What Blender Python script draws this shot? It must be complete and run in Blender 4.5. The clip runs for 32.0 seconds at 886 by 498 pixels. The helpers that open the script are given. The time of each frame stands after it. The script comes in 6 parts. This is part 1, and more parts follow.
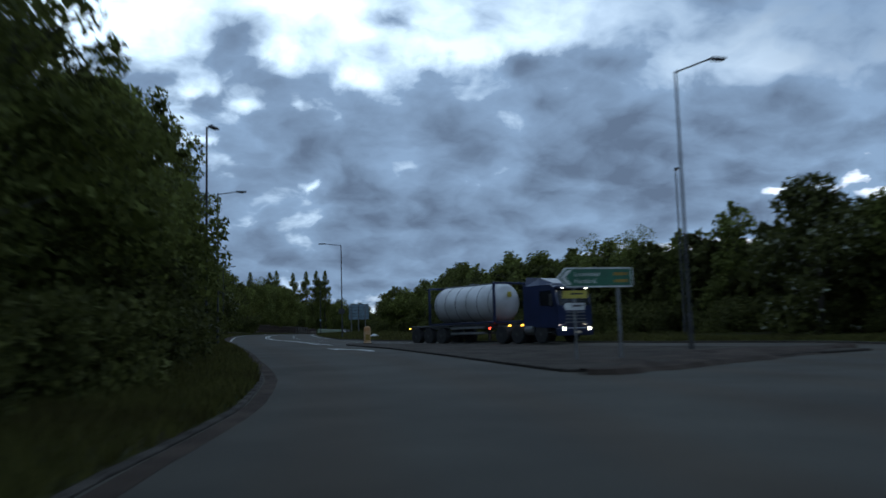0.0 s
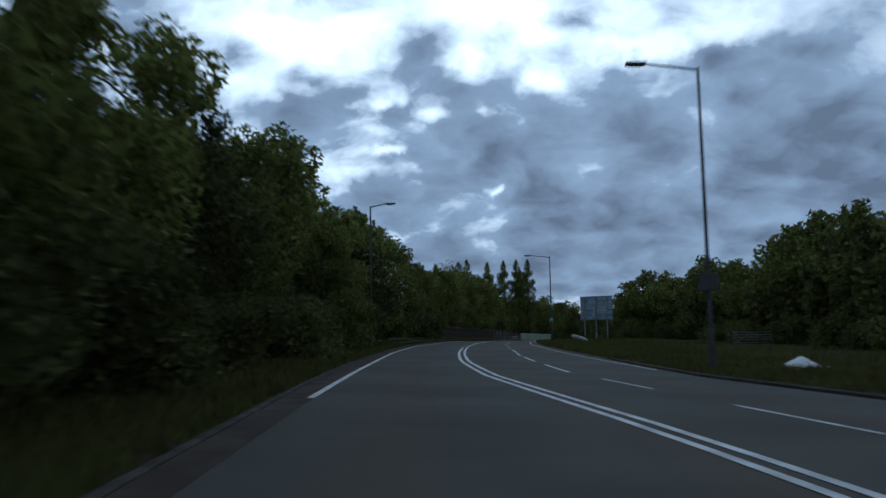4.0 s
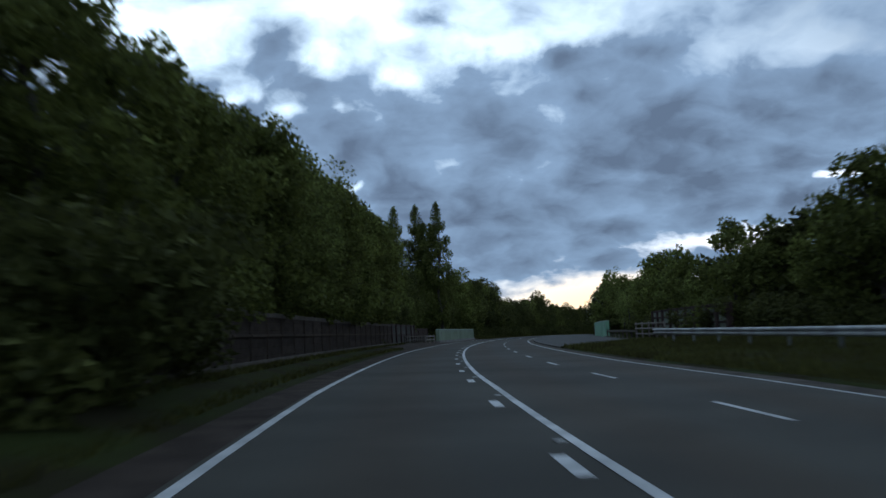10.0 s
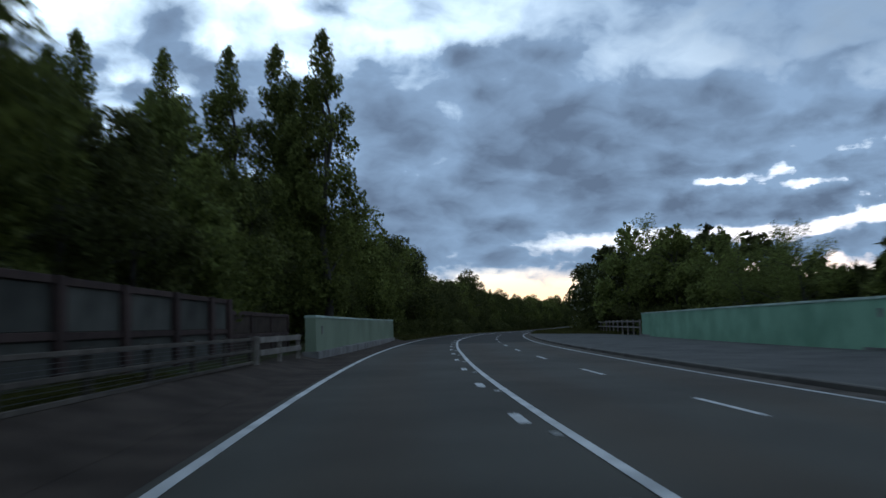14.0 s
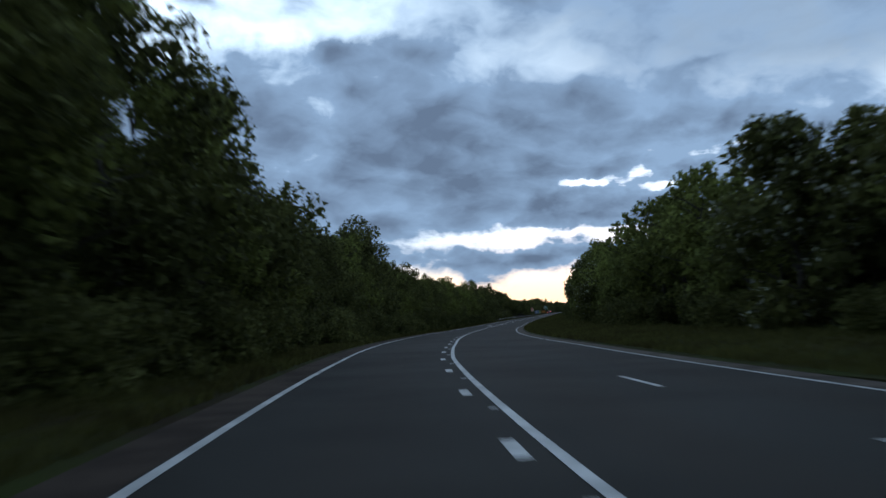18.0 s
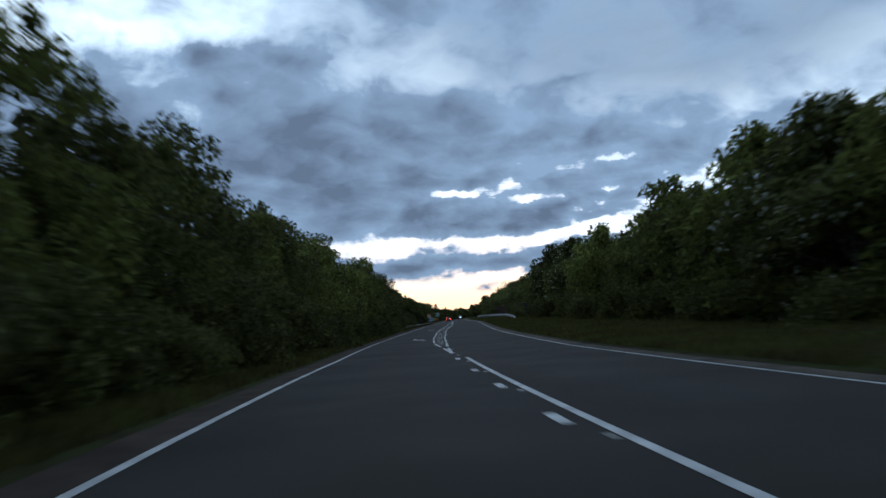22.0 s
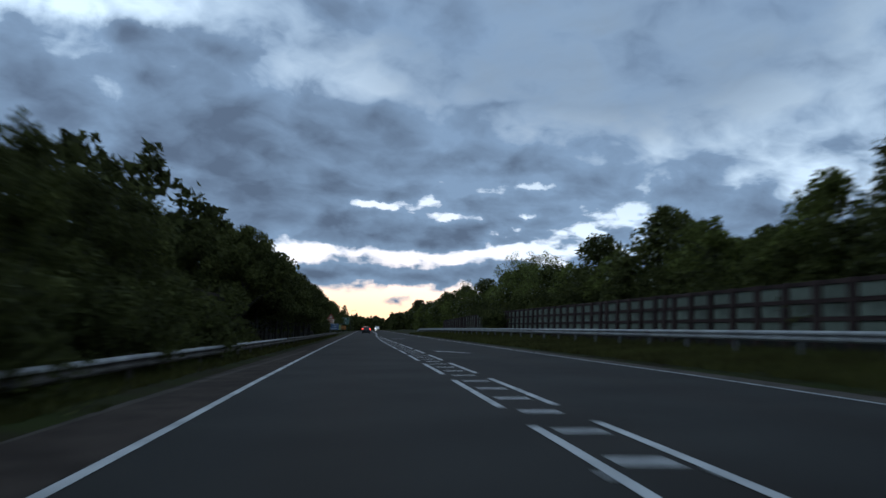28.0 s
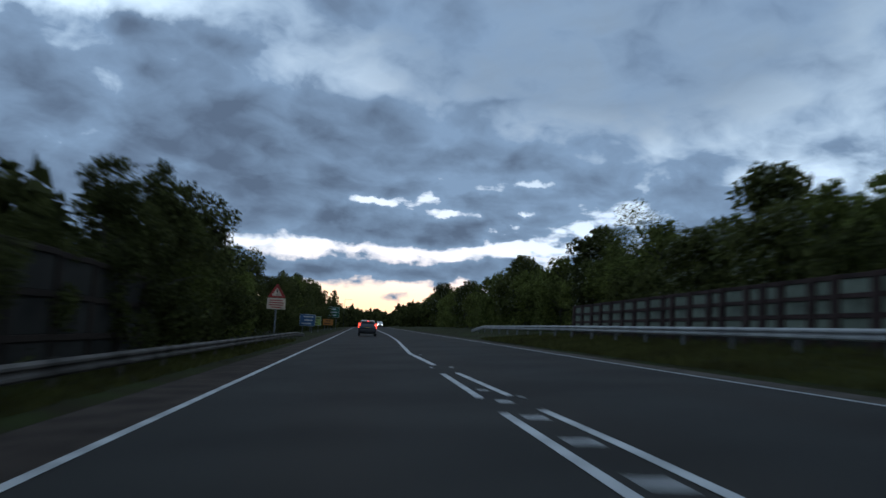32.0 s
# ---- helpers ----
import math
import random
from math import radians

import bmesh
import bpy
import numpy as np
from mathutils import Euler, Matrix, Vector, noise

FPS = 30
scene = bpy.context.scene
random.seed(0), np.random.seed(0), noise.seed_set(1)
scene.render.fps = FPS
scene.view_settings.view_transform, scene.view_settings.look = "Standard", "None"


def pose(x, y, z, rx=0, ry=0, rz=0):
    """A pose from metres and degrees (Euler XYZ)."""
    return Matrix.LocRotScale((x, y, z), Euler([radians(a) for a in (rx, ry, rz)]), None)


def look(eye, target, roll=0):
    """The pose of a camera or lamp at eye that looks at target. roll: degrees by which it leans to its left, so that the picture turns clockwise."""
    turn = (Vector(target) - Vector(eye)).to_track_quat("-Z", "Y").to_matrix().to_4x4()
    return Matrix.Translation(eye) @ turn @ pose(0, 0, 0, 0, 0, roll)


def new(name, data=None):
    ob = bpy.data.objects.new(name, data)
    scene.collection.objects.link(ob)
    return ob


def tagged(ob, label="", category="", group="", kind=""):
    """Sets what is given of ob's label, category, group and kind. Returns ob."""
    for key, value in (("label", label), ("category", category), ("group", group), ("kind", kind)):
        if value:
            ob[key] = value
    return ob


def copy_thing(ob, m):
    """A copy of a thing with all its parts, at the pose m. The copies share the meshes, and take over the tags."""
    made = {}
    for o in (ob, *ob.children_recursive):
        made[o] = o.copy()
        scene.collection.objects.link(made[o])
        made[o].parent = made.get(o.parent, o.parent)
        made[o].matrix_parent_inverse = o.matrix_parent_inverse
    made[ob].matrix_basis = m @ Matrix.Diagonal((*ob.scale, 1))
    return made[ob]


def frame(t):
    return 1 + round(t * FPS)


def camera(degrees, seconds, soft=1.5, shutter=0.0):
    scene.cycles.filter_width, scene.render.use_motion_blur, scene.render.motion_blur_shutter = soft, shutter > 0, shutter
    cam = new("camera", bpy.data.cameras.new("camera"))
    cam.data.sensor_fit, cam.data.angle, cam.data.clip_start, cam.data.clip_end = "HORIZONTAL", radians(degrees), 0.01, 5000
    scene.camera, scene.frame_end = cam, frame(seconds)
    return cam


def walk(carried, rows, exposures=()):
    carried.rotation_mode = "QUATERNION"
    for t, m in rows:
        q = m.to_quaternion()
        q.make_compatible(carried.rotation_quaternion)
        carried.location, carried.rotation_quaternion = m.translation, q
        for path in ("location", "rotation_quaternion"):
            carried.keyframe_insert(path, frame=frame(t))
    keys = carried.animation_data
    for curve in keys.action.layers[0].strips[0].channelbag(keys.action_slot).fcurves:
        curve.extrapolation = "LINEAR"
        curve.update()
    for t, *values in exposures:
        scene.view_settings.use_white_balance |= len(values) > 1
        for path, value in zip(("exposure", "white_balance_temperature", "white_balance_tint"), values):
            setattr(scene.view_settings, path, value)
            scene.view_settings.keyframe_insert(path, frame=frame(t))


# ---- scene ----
cam = camera(57.2, 32.0, 1.5, 0.7)
PATH = [
    (0.0, pose(0.000, 0.000, 1.230, 95.941, 1.570, -7.945)),
    (0.5, pose(0.284, 7.667, 1.299, 95.710, 1.065, -6.405)),
    (1.0, pose(0.289, 15.166, 1.387, 95.687, 1.200, -3.515)),
    (1.5, pose(-0.046, 22.481, 1.493, 95.828, 1.153, -0.684)),
    (2.0, pose(-0.690, 29.599, 1.610, 96.129, 0.035, 2.176)),
    (2.5, pose(-1.544, 36.525, 1.732, 96.339, -0.338, 3.772)),
    (3.0, pose(-2.497, 43.294, 1.848, 96.525, -0.186, 4.897)),
    (3.5, pose(-3.511, 49.948, 1.954, 96.512, 0.332, 5.737)),
    (4.0, pose(-4.496, 56.553, 2.047, 96.464, 0.836, 5.045)),
    (4.5, pose(-5.364, 63.177, 2.132, 96.394, 1.257, 3.993)),
    (5.0, pose(-6.128, 69.865, 2.214, 96.318, 1.525, 3.214)),
    (5.5, pose(-6.837, 76.650, 2.298, 96.250, 1.570, 2.800)),
    (6.0, pose(-7.519, 83.556, 2.388, 96.206, 1.324, 2.295)),
    (6.5, pose(-8.169, 90.592, 2.484, 96.204, 1.345, 1.773)),
    (7.0, pose(-8.775, 97.754, 2.583, 96.208, 1.375, 1.143)),
    (7.5, pose(-9.306, 105.030, 2.682, 96.256, 1.561, 0.238)),
    (8.0, pose(-9.727, 112.411, 2.778, 96.194, 2.219, -0.788)),
    (8.5, pose(-10.031, 119.890, 2.867, 96.213, 2.409, -1.732)),
    (9.0, pose(-10.230, 127.455, 2.948, 96.176, 2.870, -2.508)),
    (9.5, pose(-10.318, 135.097, 3.020, 96.061, 3.125, -3.495)),
    (10.0, pose(-10.273, 142.815, 3.084, 95.872, 3.201, -4.587)),
    (10.5, pose(-10.091, 150.608, 3.134, 95.805, 3.084, -5.570)),
    (11.0, pose(-9.773, 158.481, 3.168, 95.621, 2.860, -6.610)),
    (11.5, pose(-9.309, 166.448, 3.184, 95.507, 2.704, -7.684)),
    (12.0, pose(-8.695, 174.530, 3.186, 95.365, 2.746, -8.687)),
    (12.5, pose(-7.938, 182.749, 3.176, 95.174, 2.630, -9.595)),
    (13.0, pose(-7.043, 191.116, 3.156, 95.123, 2.439, -10.446)),
    (13.5, pose(-6.002, 199.645, 3.129, 95.021, 2.288, -11.346)),
    (14.0, pose(-4.805, 208.345, 3.096, 95.106, 2.113, -12.207)),
    (14.5, pose(-3.444, 217.210, 3.062, 95.008, 2.207, -13.160)),
    (15.0, pose(-1.898, 226.224, 3.027, 94.927, 2.363, -14.325)),
    (15.5, pose(-0.145, 235.365, 2.991, 94.855, 2.537, -15.546)),
    (16.0, pose(1.815, 244.613, 2.952, 94.783, 2.686, -16.758)),
    (16.5, pose(3.981, 253.947, 2.909, 94.702, 2.768, -17.955)),
    (17.0, pose(6.353, 263.345, 2.862, 94.602, 2.738, -19.154)),
    (17.5, pose(8.912, 272.788, 2.810, 94.519, 2.874, -20.114)),
    (18.0, pose(11.651, 282.256, 2.754, 94.586, 2.730, -21.216)),
    (18.5, pose(14.572, 291.728, 2.689, 94.635, 2.438, -22.150)),
    (19.0, pose(17.682, 301.188, 2.614, 94.570, 2.280, -23.253)),
    (19.5, pose(21.007, 310.622, 2.527, 94.636, 2.150, -24.380)),
    (20.0, pose(24.561, 320.029, 2.427, 94.655, 2.309, -25.526)),
    (20.5, pose(28.351, 329.424, 2.314, 94.742, 2.518, -26.694)),
    (21.0, pose(32.388, 338.825, 2.190, 94.803, 2.680, -27.932)),
    (21.5, pose(36.663, 348.258, 2.063, 94.835, 2.985, -29.053)),
    (22.0, pose(41.169, 357.748, 1.939, 94.843, 3.131, -30.209)),
    (22.5, pose(45.896, 367.310, 1.823, 94.917, 2.968, -31.250)),
    (23.0, pose(50.837, 376.950, 1.720, 94.995, 2.507, -32.310)),
    (23.5, pose(55.988, 386.665, 1.637, 95.068, 1.893, -33.288)),
    (24.0, pose(61.334, 396.443, 1.577, 95.142, 1.246, -34.200)),
    (24.5, pose(66.847, 406.272, 1.542, 95.284, 0.396, -34.848)),
    (25.0, pose(72.488, 416.133, 1.532, 95.344, -0.500, -35.369)),
    (25.5, pose(78.231, 426.003, 1.541, 95.520, -1.107, -35.758)),
    (26.0, pose(84.056, 435.864, 1.560, 95.628, -1.722, -36.119)),
    (26.5, pose(89.938, 445.706, 1.583, 95.688, -2.258, -36.382)),
    (27.0, pose(95.849, 455.532, 1.607, 95.722, -2.627, -36.552)),
    (27.5, pose(101.767, 465.346, 1.628, 95.748, -2.743, -36.681)),
    (28.0, pose(107.681, 475.155, 1.645, 95.788, -2.517, -36.788)),
    (28.5, pose(113.588, 484.964, 1.659, 95.772, -2.472, -36.886)),
    (29.0, pose(119.499, 494.783, 1.669, 95.758, -2.534, -37.014)),
    (29.5, pose(125.417, 504.621, 1.667, 95.786, -2.596, -36.996)),
    (30.0, pose(131.347, 514.491, 1.651, 95.752, -2.731, -36.942)),
    (30.5, pose(137.305, 524.393, 1.622, 95.674, -2.687, -36.844)),
    (31.0, pose(143.305, 534.330, 1.589, 95.661, -2.705, -36.724)),
    (31.5, pose(149.369, 544.292, 1.565, 95.614, -2.968, -36.764)),
    (32.0, pose(155.526, 554.262, 1.562, 95.567, -3.271, -36.980)),
]
walk(cam, PATH, [(0, 0.03), (14, 0.05), (18, 0.14), (22, 0.08), (26, -0.10), (29, -0.18), (32, -0.19)])

# ---- sky and light ----
SUN_AZ, SUN_EL = -33.0, 1.5
world = bpy.data.worlds.new("dusk_sky")
scene.world = world
world.use_nodes = True
wt = world.node_tree
wt.nodes.clear()


def wn(kind, **sets):
    n = wt.nodes.new(kind)
    for key, value in sets.items():
        if key == "op":
            n.operation = value
        elif key == "sky":
            n.sky_type = value
    return n


def wlink(a, b):
    wt.links.new(a, b)


def wmath(op, a, b=None, clamp=False):
    n = wn("ShaderNodeMath", op=op)
    n.use_clamp = clamp
    for i, q in enumerate((a, b)):
        if q is None:
            continue
        if isinstance(q, (int, float)):
            n.inputs[i].default_value = q
        else:
            wlink(q, n.inputs[i])
    return n.outputs[0]


def wnoise(vec, scale, detail, rough, distort):
    n = wn("ShaderNodeTexNoise")
    wlink(vec, n.inputs["Vector"])
    n.inputs["Scale"].default_value = scale
    n.inputs["Detail"].default_value = detail
    n.inputs["Roughness"].default_value = rough
    n.inputs["Distortion"].default_value = distort
    return n.outputs["Fac"]


def wmix(fac, a, b):
    n = wn("ShaderNodeMix")
    n.data_type = "RGBA"
    for sock, q in ((n.inputs[0], fac), (n.inputs[6], a), (n.inputs[7], b)):
        if isinstance(q, (int, float)):
            sock.default_value = q
        elif isinstance(q, tuple):
            sock.default_value = (*q, 1)
        else:
            wlink(q, sock)
    return n.outputs[2]


def sky_dir(az, el):
    a, e = radians(az), radians(el)
    return (-math.sin(a) * math.cos(e), math.cos(a) * math.cos(e), math.sin(e))


geo = wn("ShaderNodeTexCoord")
sky_vec = geo.outputs["Generated"]
sep = wn("ShaderNodeSeparateXYZ")
wlink(sky_vec, sep.inputs[0])
up = wmath("MAXIMUM", sep.outputs[2], 0.0)
flat = wmath("ADD", up, 0.40)
comb = wn("ShaderNodeCombineXYZ")
wlink(wmath("DIVIDE", sep.outputs[0], flat), comb.inputs[0])
wlink(wmath("DIVIDE", sep.outputs[1], flat), comb.inputs[1])
cloud_uv = comb.outputs[0]


def wvec(op, a, b=None, c=None):
    n = wn("ShaderNodeVectorMath", op=op)
    for i, q in enumerate((a, b, c)):
        if isinstance(q, tuple):
            n.inputs[i].default_value = q
        elif q is not None:
            wlink(q, n.inputs[i])
    return n.outputs["Value"] if op == "DOT_PRODUCT" else n.outputs["Vector"]


def wswirl(vec, scale, detail):
    """A noise of three values, to bend other patterns by."""
    n = wn("ShaderNodeTexNoise")
    wlink(vec, n.inputs["Vector"])
    n.inputs["Scale"].default_value, n.inputs["Detail"].default_value, n.inputs["Roughness"].default_value = scale, detail, 0.55
    return wvec("SUBTRACT", n.outputs["Color"], (0.5, 0.5, 0.5))


# azimuth (left of north is plus) and elevation in degrees, bent a little so that no outline is smooth
sky_az = wmath("MULTIPLY", wmath("ARCTAN2", wmath("MULTIPLY", sep.outputs[0], -1.0), sep.outputs[1]), 57.29578)
sky_el = wmath("MULTIPLY", wmath("ARCSINE", sep.outputs[2]), 57.29578)
polar = wn("ShaderNodeCombineXYZ")
wlink(sky_az, polar.inputs[0])
wlink(sky_el, polar.inputs[1])
bent = wvec("MULTIPLY_ADD", wswirl(sky_vec, 9.0, 2.0), (3.4, 1.3, 0.0), polar.outputs[0])
bent = wvec("MULTIPLY_ADD", wswirl(sky_vec, 30.0, 5.0), (3.4, 1.7, 0.0), bent)


def sky_lump(az, el, wide, tall, amp, start=None, vec=None):
    """A soft elliptical swell or thinning of the cloud layer, in degrees, added to start."""
    v = wvec("MULTIPLY_ADD", vec or bent, (1 / wide, 1 / tall, 0.0), (-az / wide, -el / tall, 0.0))
    g = wmath("POWER", 0.367879, wvec("DOT_PRODUCT", v, v))
    return wmath("MULTIPLY", g, amp) if start is None else wmath("ADD", wmath("MULTIPLY", g, amp), start)


cloud_uv = wvec("MULTIPLY_ADD", wswirl(cloud_uv, 5.0, 3.0), (0.12, 0.12, 0.0), cloud_uv)
big = wnoise(cloud_uv, 1.3, 3.0, 0.5, 0.2)
mid = wnoise(cloud_uv, 4.6, 4.0, 0.50, 0.1)
fine = wnoise(cloud_uv, 10.0, 5.0, 0.52, 0.1)
cells = wn("ShaderNodeTexVoronoi")
cells.feature = "SMOOTH_F1"
wlink(cloud_uv, cells.inputs["Vector"])
cells.inputs["Scale"].default_value, cells.inputs["Smoothness"].default_value = 9.0, 0.8
puffs = wmath("SUBTRACT", 0.42, cells.outputs["Distance"])
cover = wmath("ADD", wmath("MULTIPLY", big, 0.24), wmath("ADD", wmath("MULTIPLY", mid, 0.36), wmath("MULTIPLY", fine, 0.28)))
cover = wmath("ADD", wmath("ADD", cover, 0.115), wmath("MULTIPLY", puffs, 0.12))
# the wide forms: bright upper break, low deck, sunset gap
BROAD = ((-4, 22, 13, 4.5, -0.12), (6, 22, 6, 8, -0.07), (-1, 6.5, 15, 3.5, 0.08), (-14, 9, 12, 4, 0.05), (-20, 13, 14, 4, 0.06), (-2, 13, 11, 3.5, 0.05),
         (-55, 12, 11, 8, -0.02), (-30, 1.0, 40, 1.3, -0.20), (-48.5, 8.8, 5, 4.2, -0.09), (-42, 18, 20, 9, 0.03))
# single clouds and clefts round the upper break
HIGH_CLOUDS = ((19.3, 20.2, 2.8, 1.1, 0.10), (14.9, 18.2, 1.8, 0.6, 0.06), (15.0, 16.3, 2.8, 0.6, 0.08), (5.5, 20.6, 4.1, 2.1, 0.12), (6.4, 18.7, 5.1, 1.1, 0.06), (0.2, 20.9, 1.4, 1.1, 0.07),
               (-4.3, 21.5, 2.8, 0.8, 0.09), (-6.6, 17.1, 1.8, 1.4, 0.10), (-0.2, 18.3, 2.8, 1.6, 0.08), (11.2, 17.1, 1.6, 0.6, 0.07), (-14.7, 18.1, 6.0, 0.9, 0.09), (-21.1, 12.8, 6.9, 2.1, 0.05),
               (-3.8, 13.6, 10.1, 1.6, 0.05), (11.6, 14.8, 3.7, 1.1, 0.06), (6.7, 10.5, 6.4, 1.1, 0.03), (-3.7, 8.9, 6.4, 0.9, 0.05), (-12.5, 16.0, 4.0, 1.3, 0.10), (2.0, 9.0, 6.0, 1.2, 0.04))
HIGH_CLEFTS = ((2.7, 19.1, 1.4, 1.1, -0.12), (-2.2, 17.9, 1.6, 1.1, -0.12), (14.2, 21.1, 6.4, 2.3, -0.14), (17.3, 17.9, 4.1, 1.4, -0.06), (-7.1, 19.9, 2.8, 1.8, -0.10), (-13.6, 19.9, 5.5, 1.0, -0.08),
               (9.2, 16.6, 2.3, 0.6, -0.09), (5.9, 15.5, 1.4, 0.4, -0.08), (9.0, 13.3, 1.1, 0.35, -0.12), (0.7, 10.5, 0.7, 0.35, -0.14), (1.4, 15.8, 0.9, 0.6, -0.08), (4.3, 7.8, 7.8, 0.4, -0.04), (-9.7, 14.8, 1.1, 0.8, -0.06))
# flat-based clouds before the sunset, and the bright gaps between them
LOW_CLOUDS = ((-26.3, 10.0, 10.6, 4.1, 0.09), (-42.3, 11.7, 3.4, 0.6, 0.12), (-45.1, 9.5, 4.4, 1.3, 0.13), (-38.0, 7.4, 4.6, 0.8, 0.12), (-34.3, 6.6, 1.8, 0.7, 0.12), (-32.0, 3.8, 6.9, 0.5, 0.16), (-38.4, 4.4, 3.2, 0.3, 0.08),
              (-30.0, 4.9, 1.4, 0.3, 0.08), (-33.6, 2.1, 1.6, 0.3, 0.10), (-46.3, 13.4, 1.2, 0.6, 0.10), (-38.3, 20.0, 3.2, 1.3, 0.06), (-31.3, 21.2, 4.1, 1.3, 0.06), (-14.3, 18.4, 5.5, 1.3, 0.05), (-32.7, 12.7, 6.4, 1.8, 0.06),
              (-47.5, 11.0, 1.4, 0.3, 0.07), (-29.5, 7.5, 2.8, 0.35, 0.06), (-38.3, 9.4, 2.8, 0.6, 0.08), (-56.5, 8.5, 2.6, 0.8, 0.13), (-53.0, 10.6, 1.8, 0.5, 0.10))
LOW_GAPS = ((-31.2, 5.2, 8.7, 0.75, -0.125), (-31.9, 8.7, 2.3, 0.4, -0.15), (-35.1, 9.2, 0.8, 0.5, -0.10), (-36.7, 8.1, 1.8, 0.4, -0.12), (-40.7, 7.0, 1.6, 0.5, -0.16), (-41.1, 5.8, 4.1, 0.5, -0.12), (-38.7, 11.9, 1.6, 0.4, -0.10),
            (-42.7, 10.4, 2.3, 0.3, -0.11), (-40.3, 10.0, 1.8, 0.3, -0.09), (-42.5, 8.1, 0.7, 0.35, -0.11), (-49.3, 9.0, 2.1, 0.5, -0.10), (-31.6, 2.4, 6.0, 0.8, -0.07), (-47.0, 7.3, 0.9, 0.35, -0.11), (-38.8, 7.9, 0.9, 0.3, -0.09), (-14.5, 2.3, 5.0, 0.9, -0.09), (-36.0, 3.0, 4.0, 0.7, -0.05), (-24.0, 4.9, 4.5, 0.6, -0.06))
for family, gain in ((BROAD, 1.0), (HIGH_CLOUDS, 1.0), (HIGH_CLEFTS, 1.0), (LOW_CLOUDS, 1.15), (LOW_GAPS, 1.6)):
    for az, el, wide, tall, amp in family:
        cover = sky_lump(az, el, wide, tall, amp * gain, cover)
fringe = wmath("MULTIPLY", wmath("SUBTRACT", wnoise(wvec("MULTIPLY", sky_vec, (1.0, 1.0, 3.2)), 26.0, 4.0, 0.55, 0.2), 0.5), sky_lump(-40, 7.5, 17, 4.5, 0.34, None, polar.outputs[0]))
cover = wmath("ADD", cover, fringe)
calm = wmath("MINIMUM", sky_lump(-47, 22, 25, 11, 1.2, None, polar.outputs[0]), 0.88)
cover = wmath("SUBTRACT", cover, wmath("MULTIPLY", calm, 0.07))
crisp = wmath("ADD", sky_lump(-42, 8.5, 18, 5, 9.0), 7.0)
thick = wmath("MULTIPLY", wmath("SUBTRACT", cover, 0.415), crisp, clamp=True)
lumpy = wmath("ADD", wmath("MULTIPLY", puffs, 0.20), wmath("MULTIPLY", wmath("SUBTRACT", fine, 0.5), 0.30))
heavy = wmath("MULTIPLY", wmath("SUBTRACT", wmath("ADD", cover, lumpy), 0.470), 3.0, clamp=True)

nishita = wn("ShaderNodeTexSky", sky="NISHITA")
nishita.sun_disc = False
nishita.sun_elevation, nishita.sun_rotation = radians(SUN_EL), radians(-SUN_AZ)
nishita.air_density, nishita.dust_density = 1.2, 1.5
low = wmath("POWER", wmath("SUBTRACT", 1.0, up), 22.0)
warm = sky_lump(-15, 1.5, 9, 2.4, 0.5, sky_lump(SUN_AZ + 1, 0.0, 18, 3.4, 0.8, None, polar.outputs[0]), polar.outputs[0])
clear = wmix(low, (0.56, 0.72, 0.88), (0.46, 0.58, 0.68))
clear = wmix(warm, clear, (0.80, 0.60, 0.32))
add_sky = wn("ShaderNodeMix")
add_sky.data_type, add_sky.blend_type = "RGBA", "ADD"
add_sky.inputs[0].default_value = 0.012
wlink(clear, add_sky.inputs[6])
wlink(nishita.outputs[0], add_sky.inputs[7])
veil = wmix(up, (0.137, 0.208, 0.312), (0.172, 0.260, 0.394))
dark = wmix(up, (0.063, 0.092, 0.142), (0.082, 0.121, 0.190))
cloud = wmix(heavy, veil, dark)
# an even blue veil of high cloud to one side of the sunset, behind the broken lower clouds
streak_uv = wvec("MULTIPLY", wvec("MULTIPLY_ADD", bent, (1.0, 1.0, 0.0), wvec("MULTIPLY", wvec("DOT_PRODUCT", bent, (0.2, 0.0, 0.0)), (0.0, 1.0, 0.0))), (0.05, 0.42, 0.0))
streaks = wnoise(streak_uv, 1.0, 5.0, 0.55, 0.2)
calm_wave = wmath("ADD", wmath("MULTIPLY", big, 0.9), wmath("SUBTRACT", wmath("MULTIPLY", streaks, 1.5), 0.55))
calm_wave.node.use_clamp = True
calm_tint = wmix(calm_wave, (0.132, 0.203, 0.304), (0.069, 0.106, 0.166))
sky_colour = wmix(thick, wmix(calm, add_sky.outputs[2], calm_tint), cloud)
back = wn("ShaderNodeBackground")
wlink(sky_colour, back.inputs[0])
back.inputs[1].default_value = 1.8
wlink(back.outputs[0], wn("ShaderNodeOutputWorld").inputs[0])

lamp = bpy.data.lights.new("sun", "SUN")
lamp.energy, lamp.angle, lamp.color = 0.06, radians(25), (1.0, 0.82, 0.62)
sun = new("sun", lamp)
sun.matrix_world = look((0, 0, 0), [-q for q in sky_dir(SUN_AZ, 4.0)])

# ---- materials ----
MATS = {}


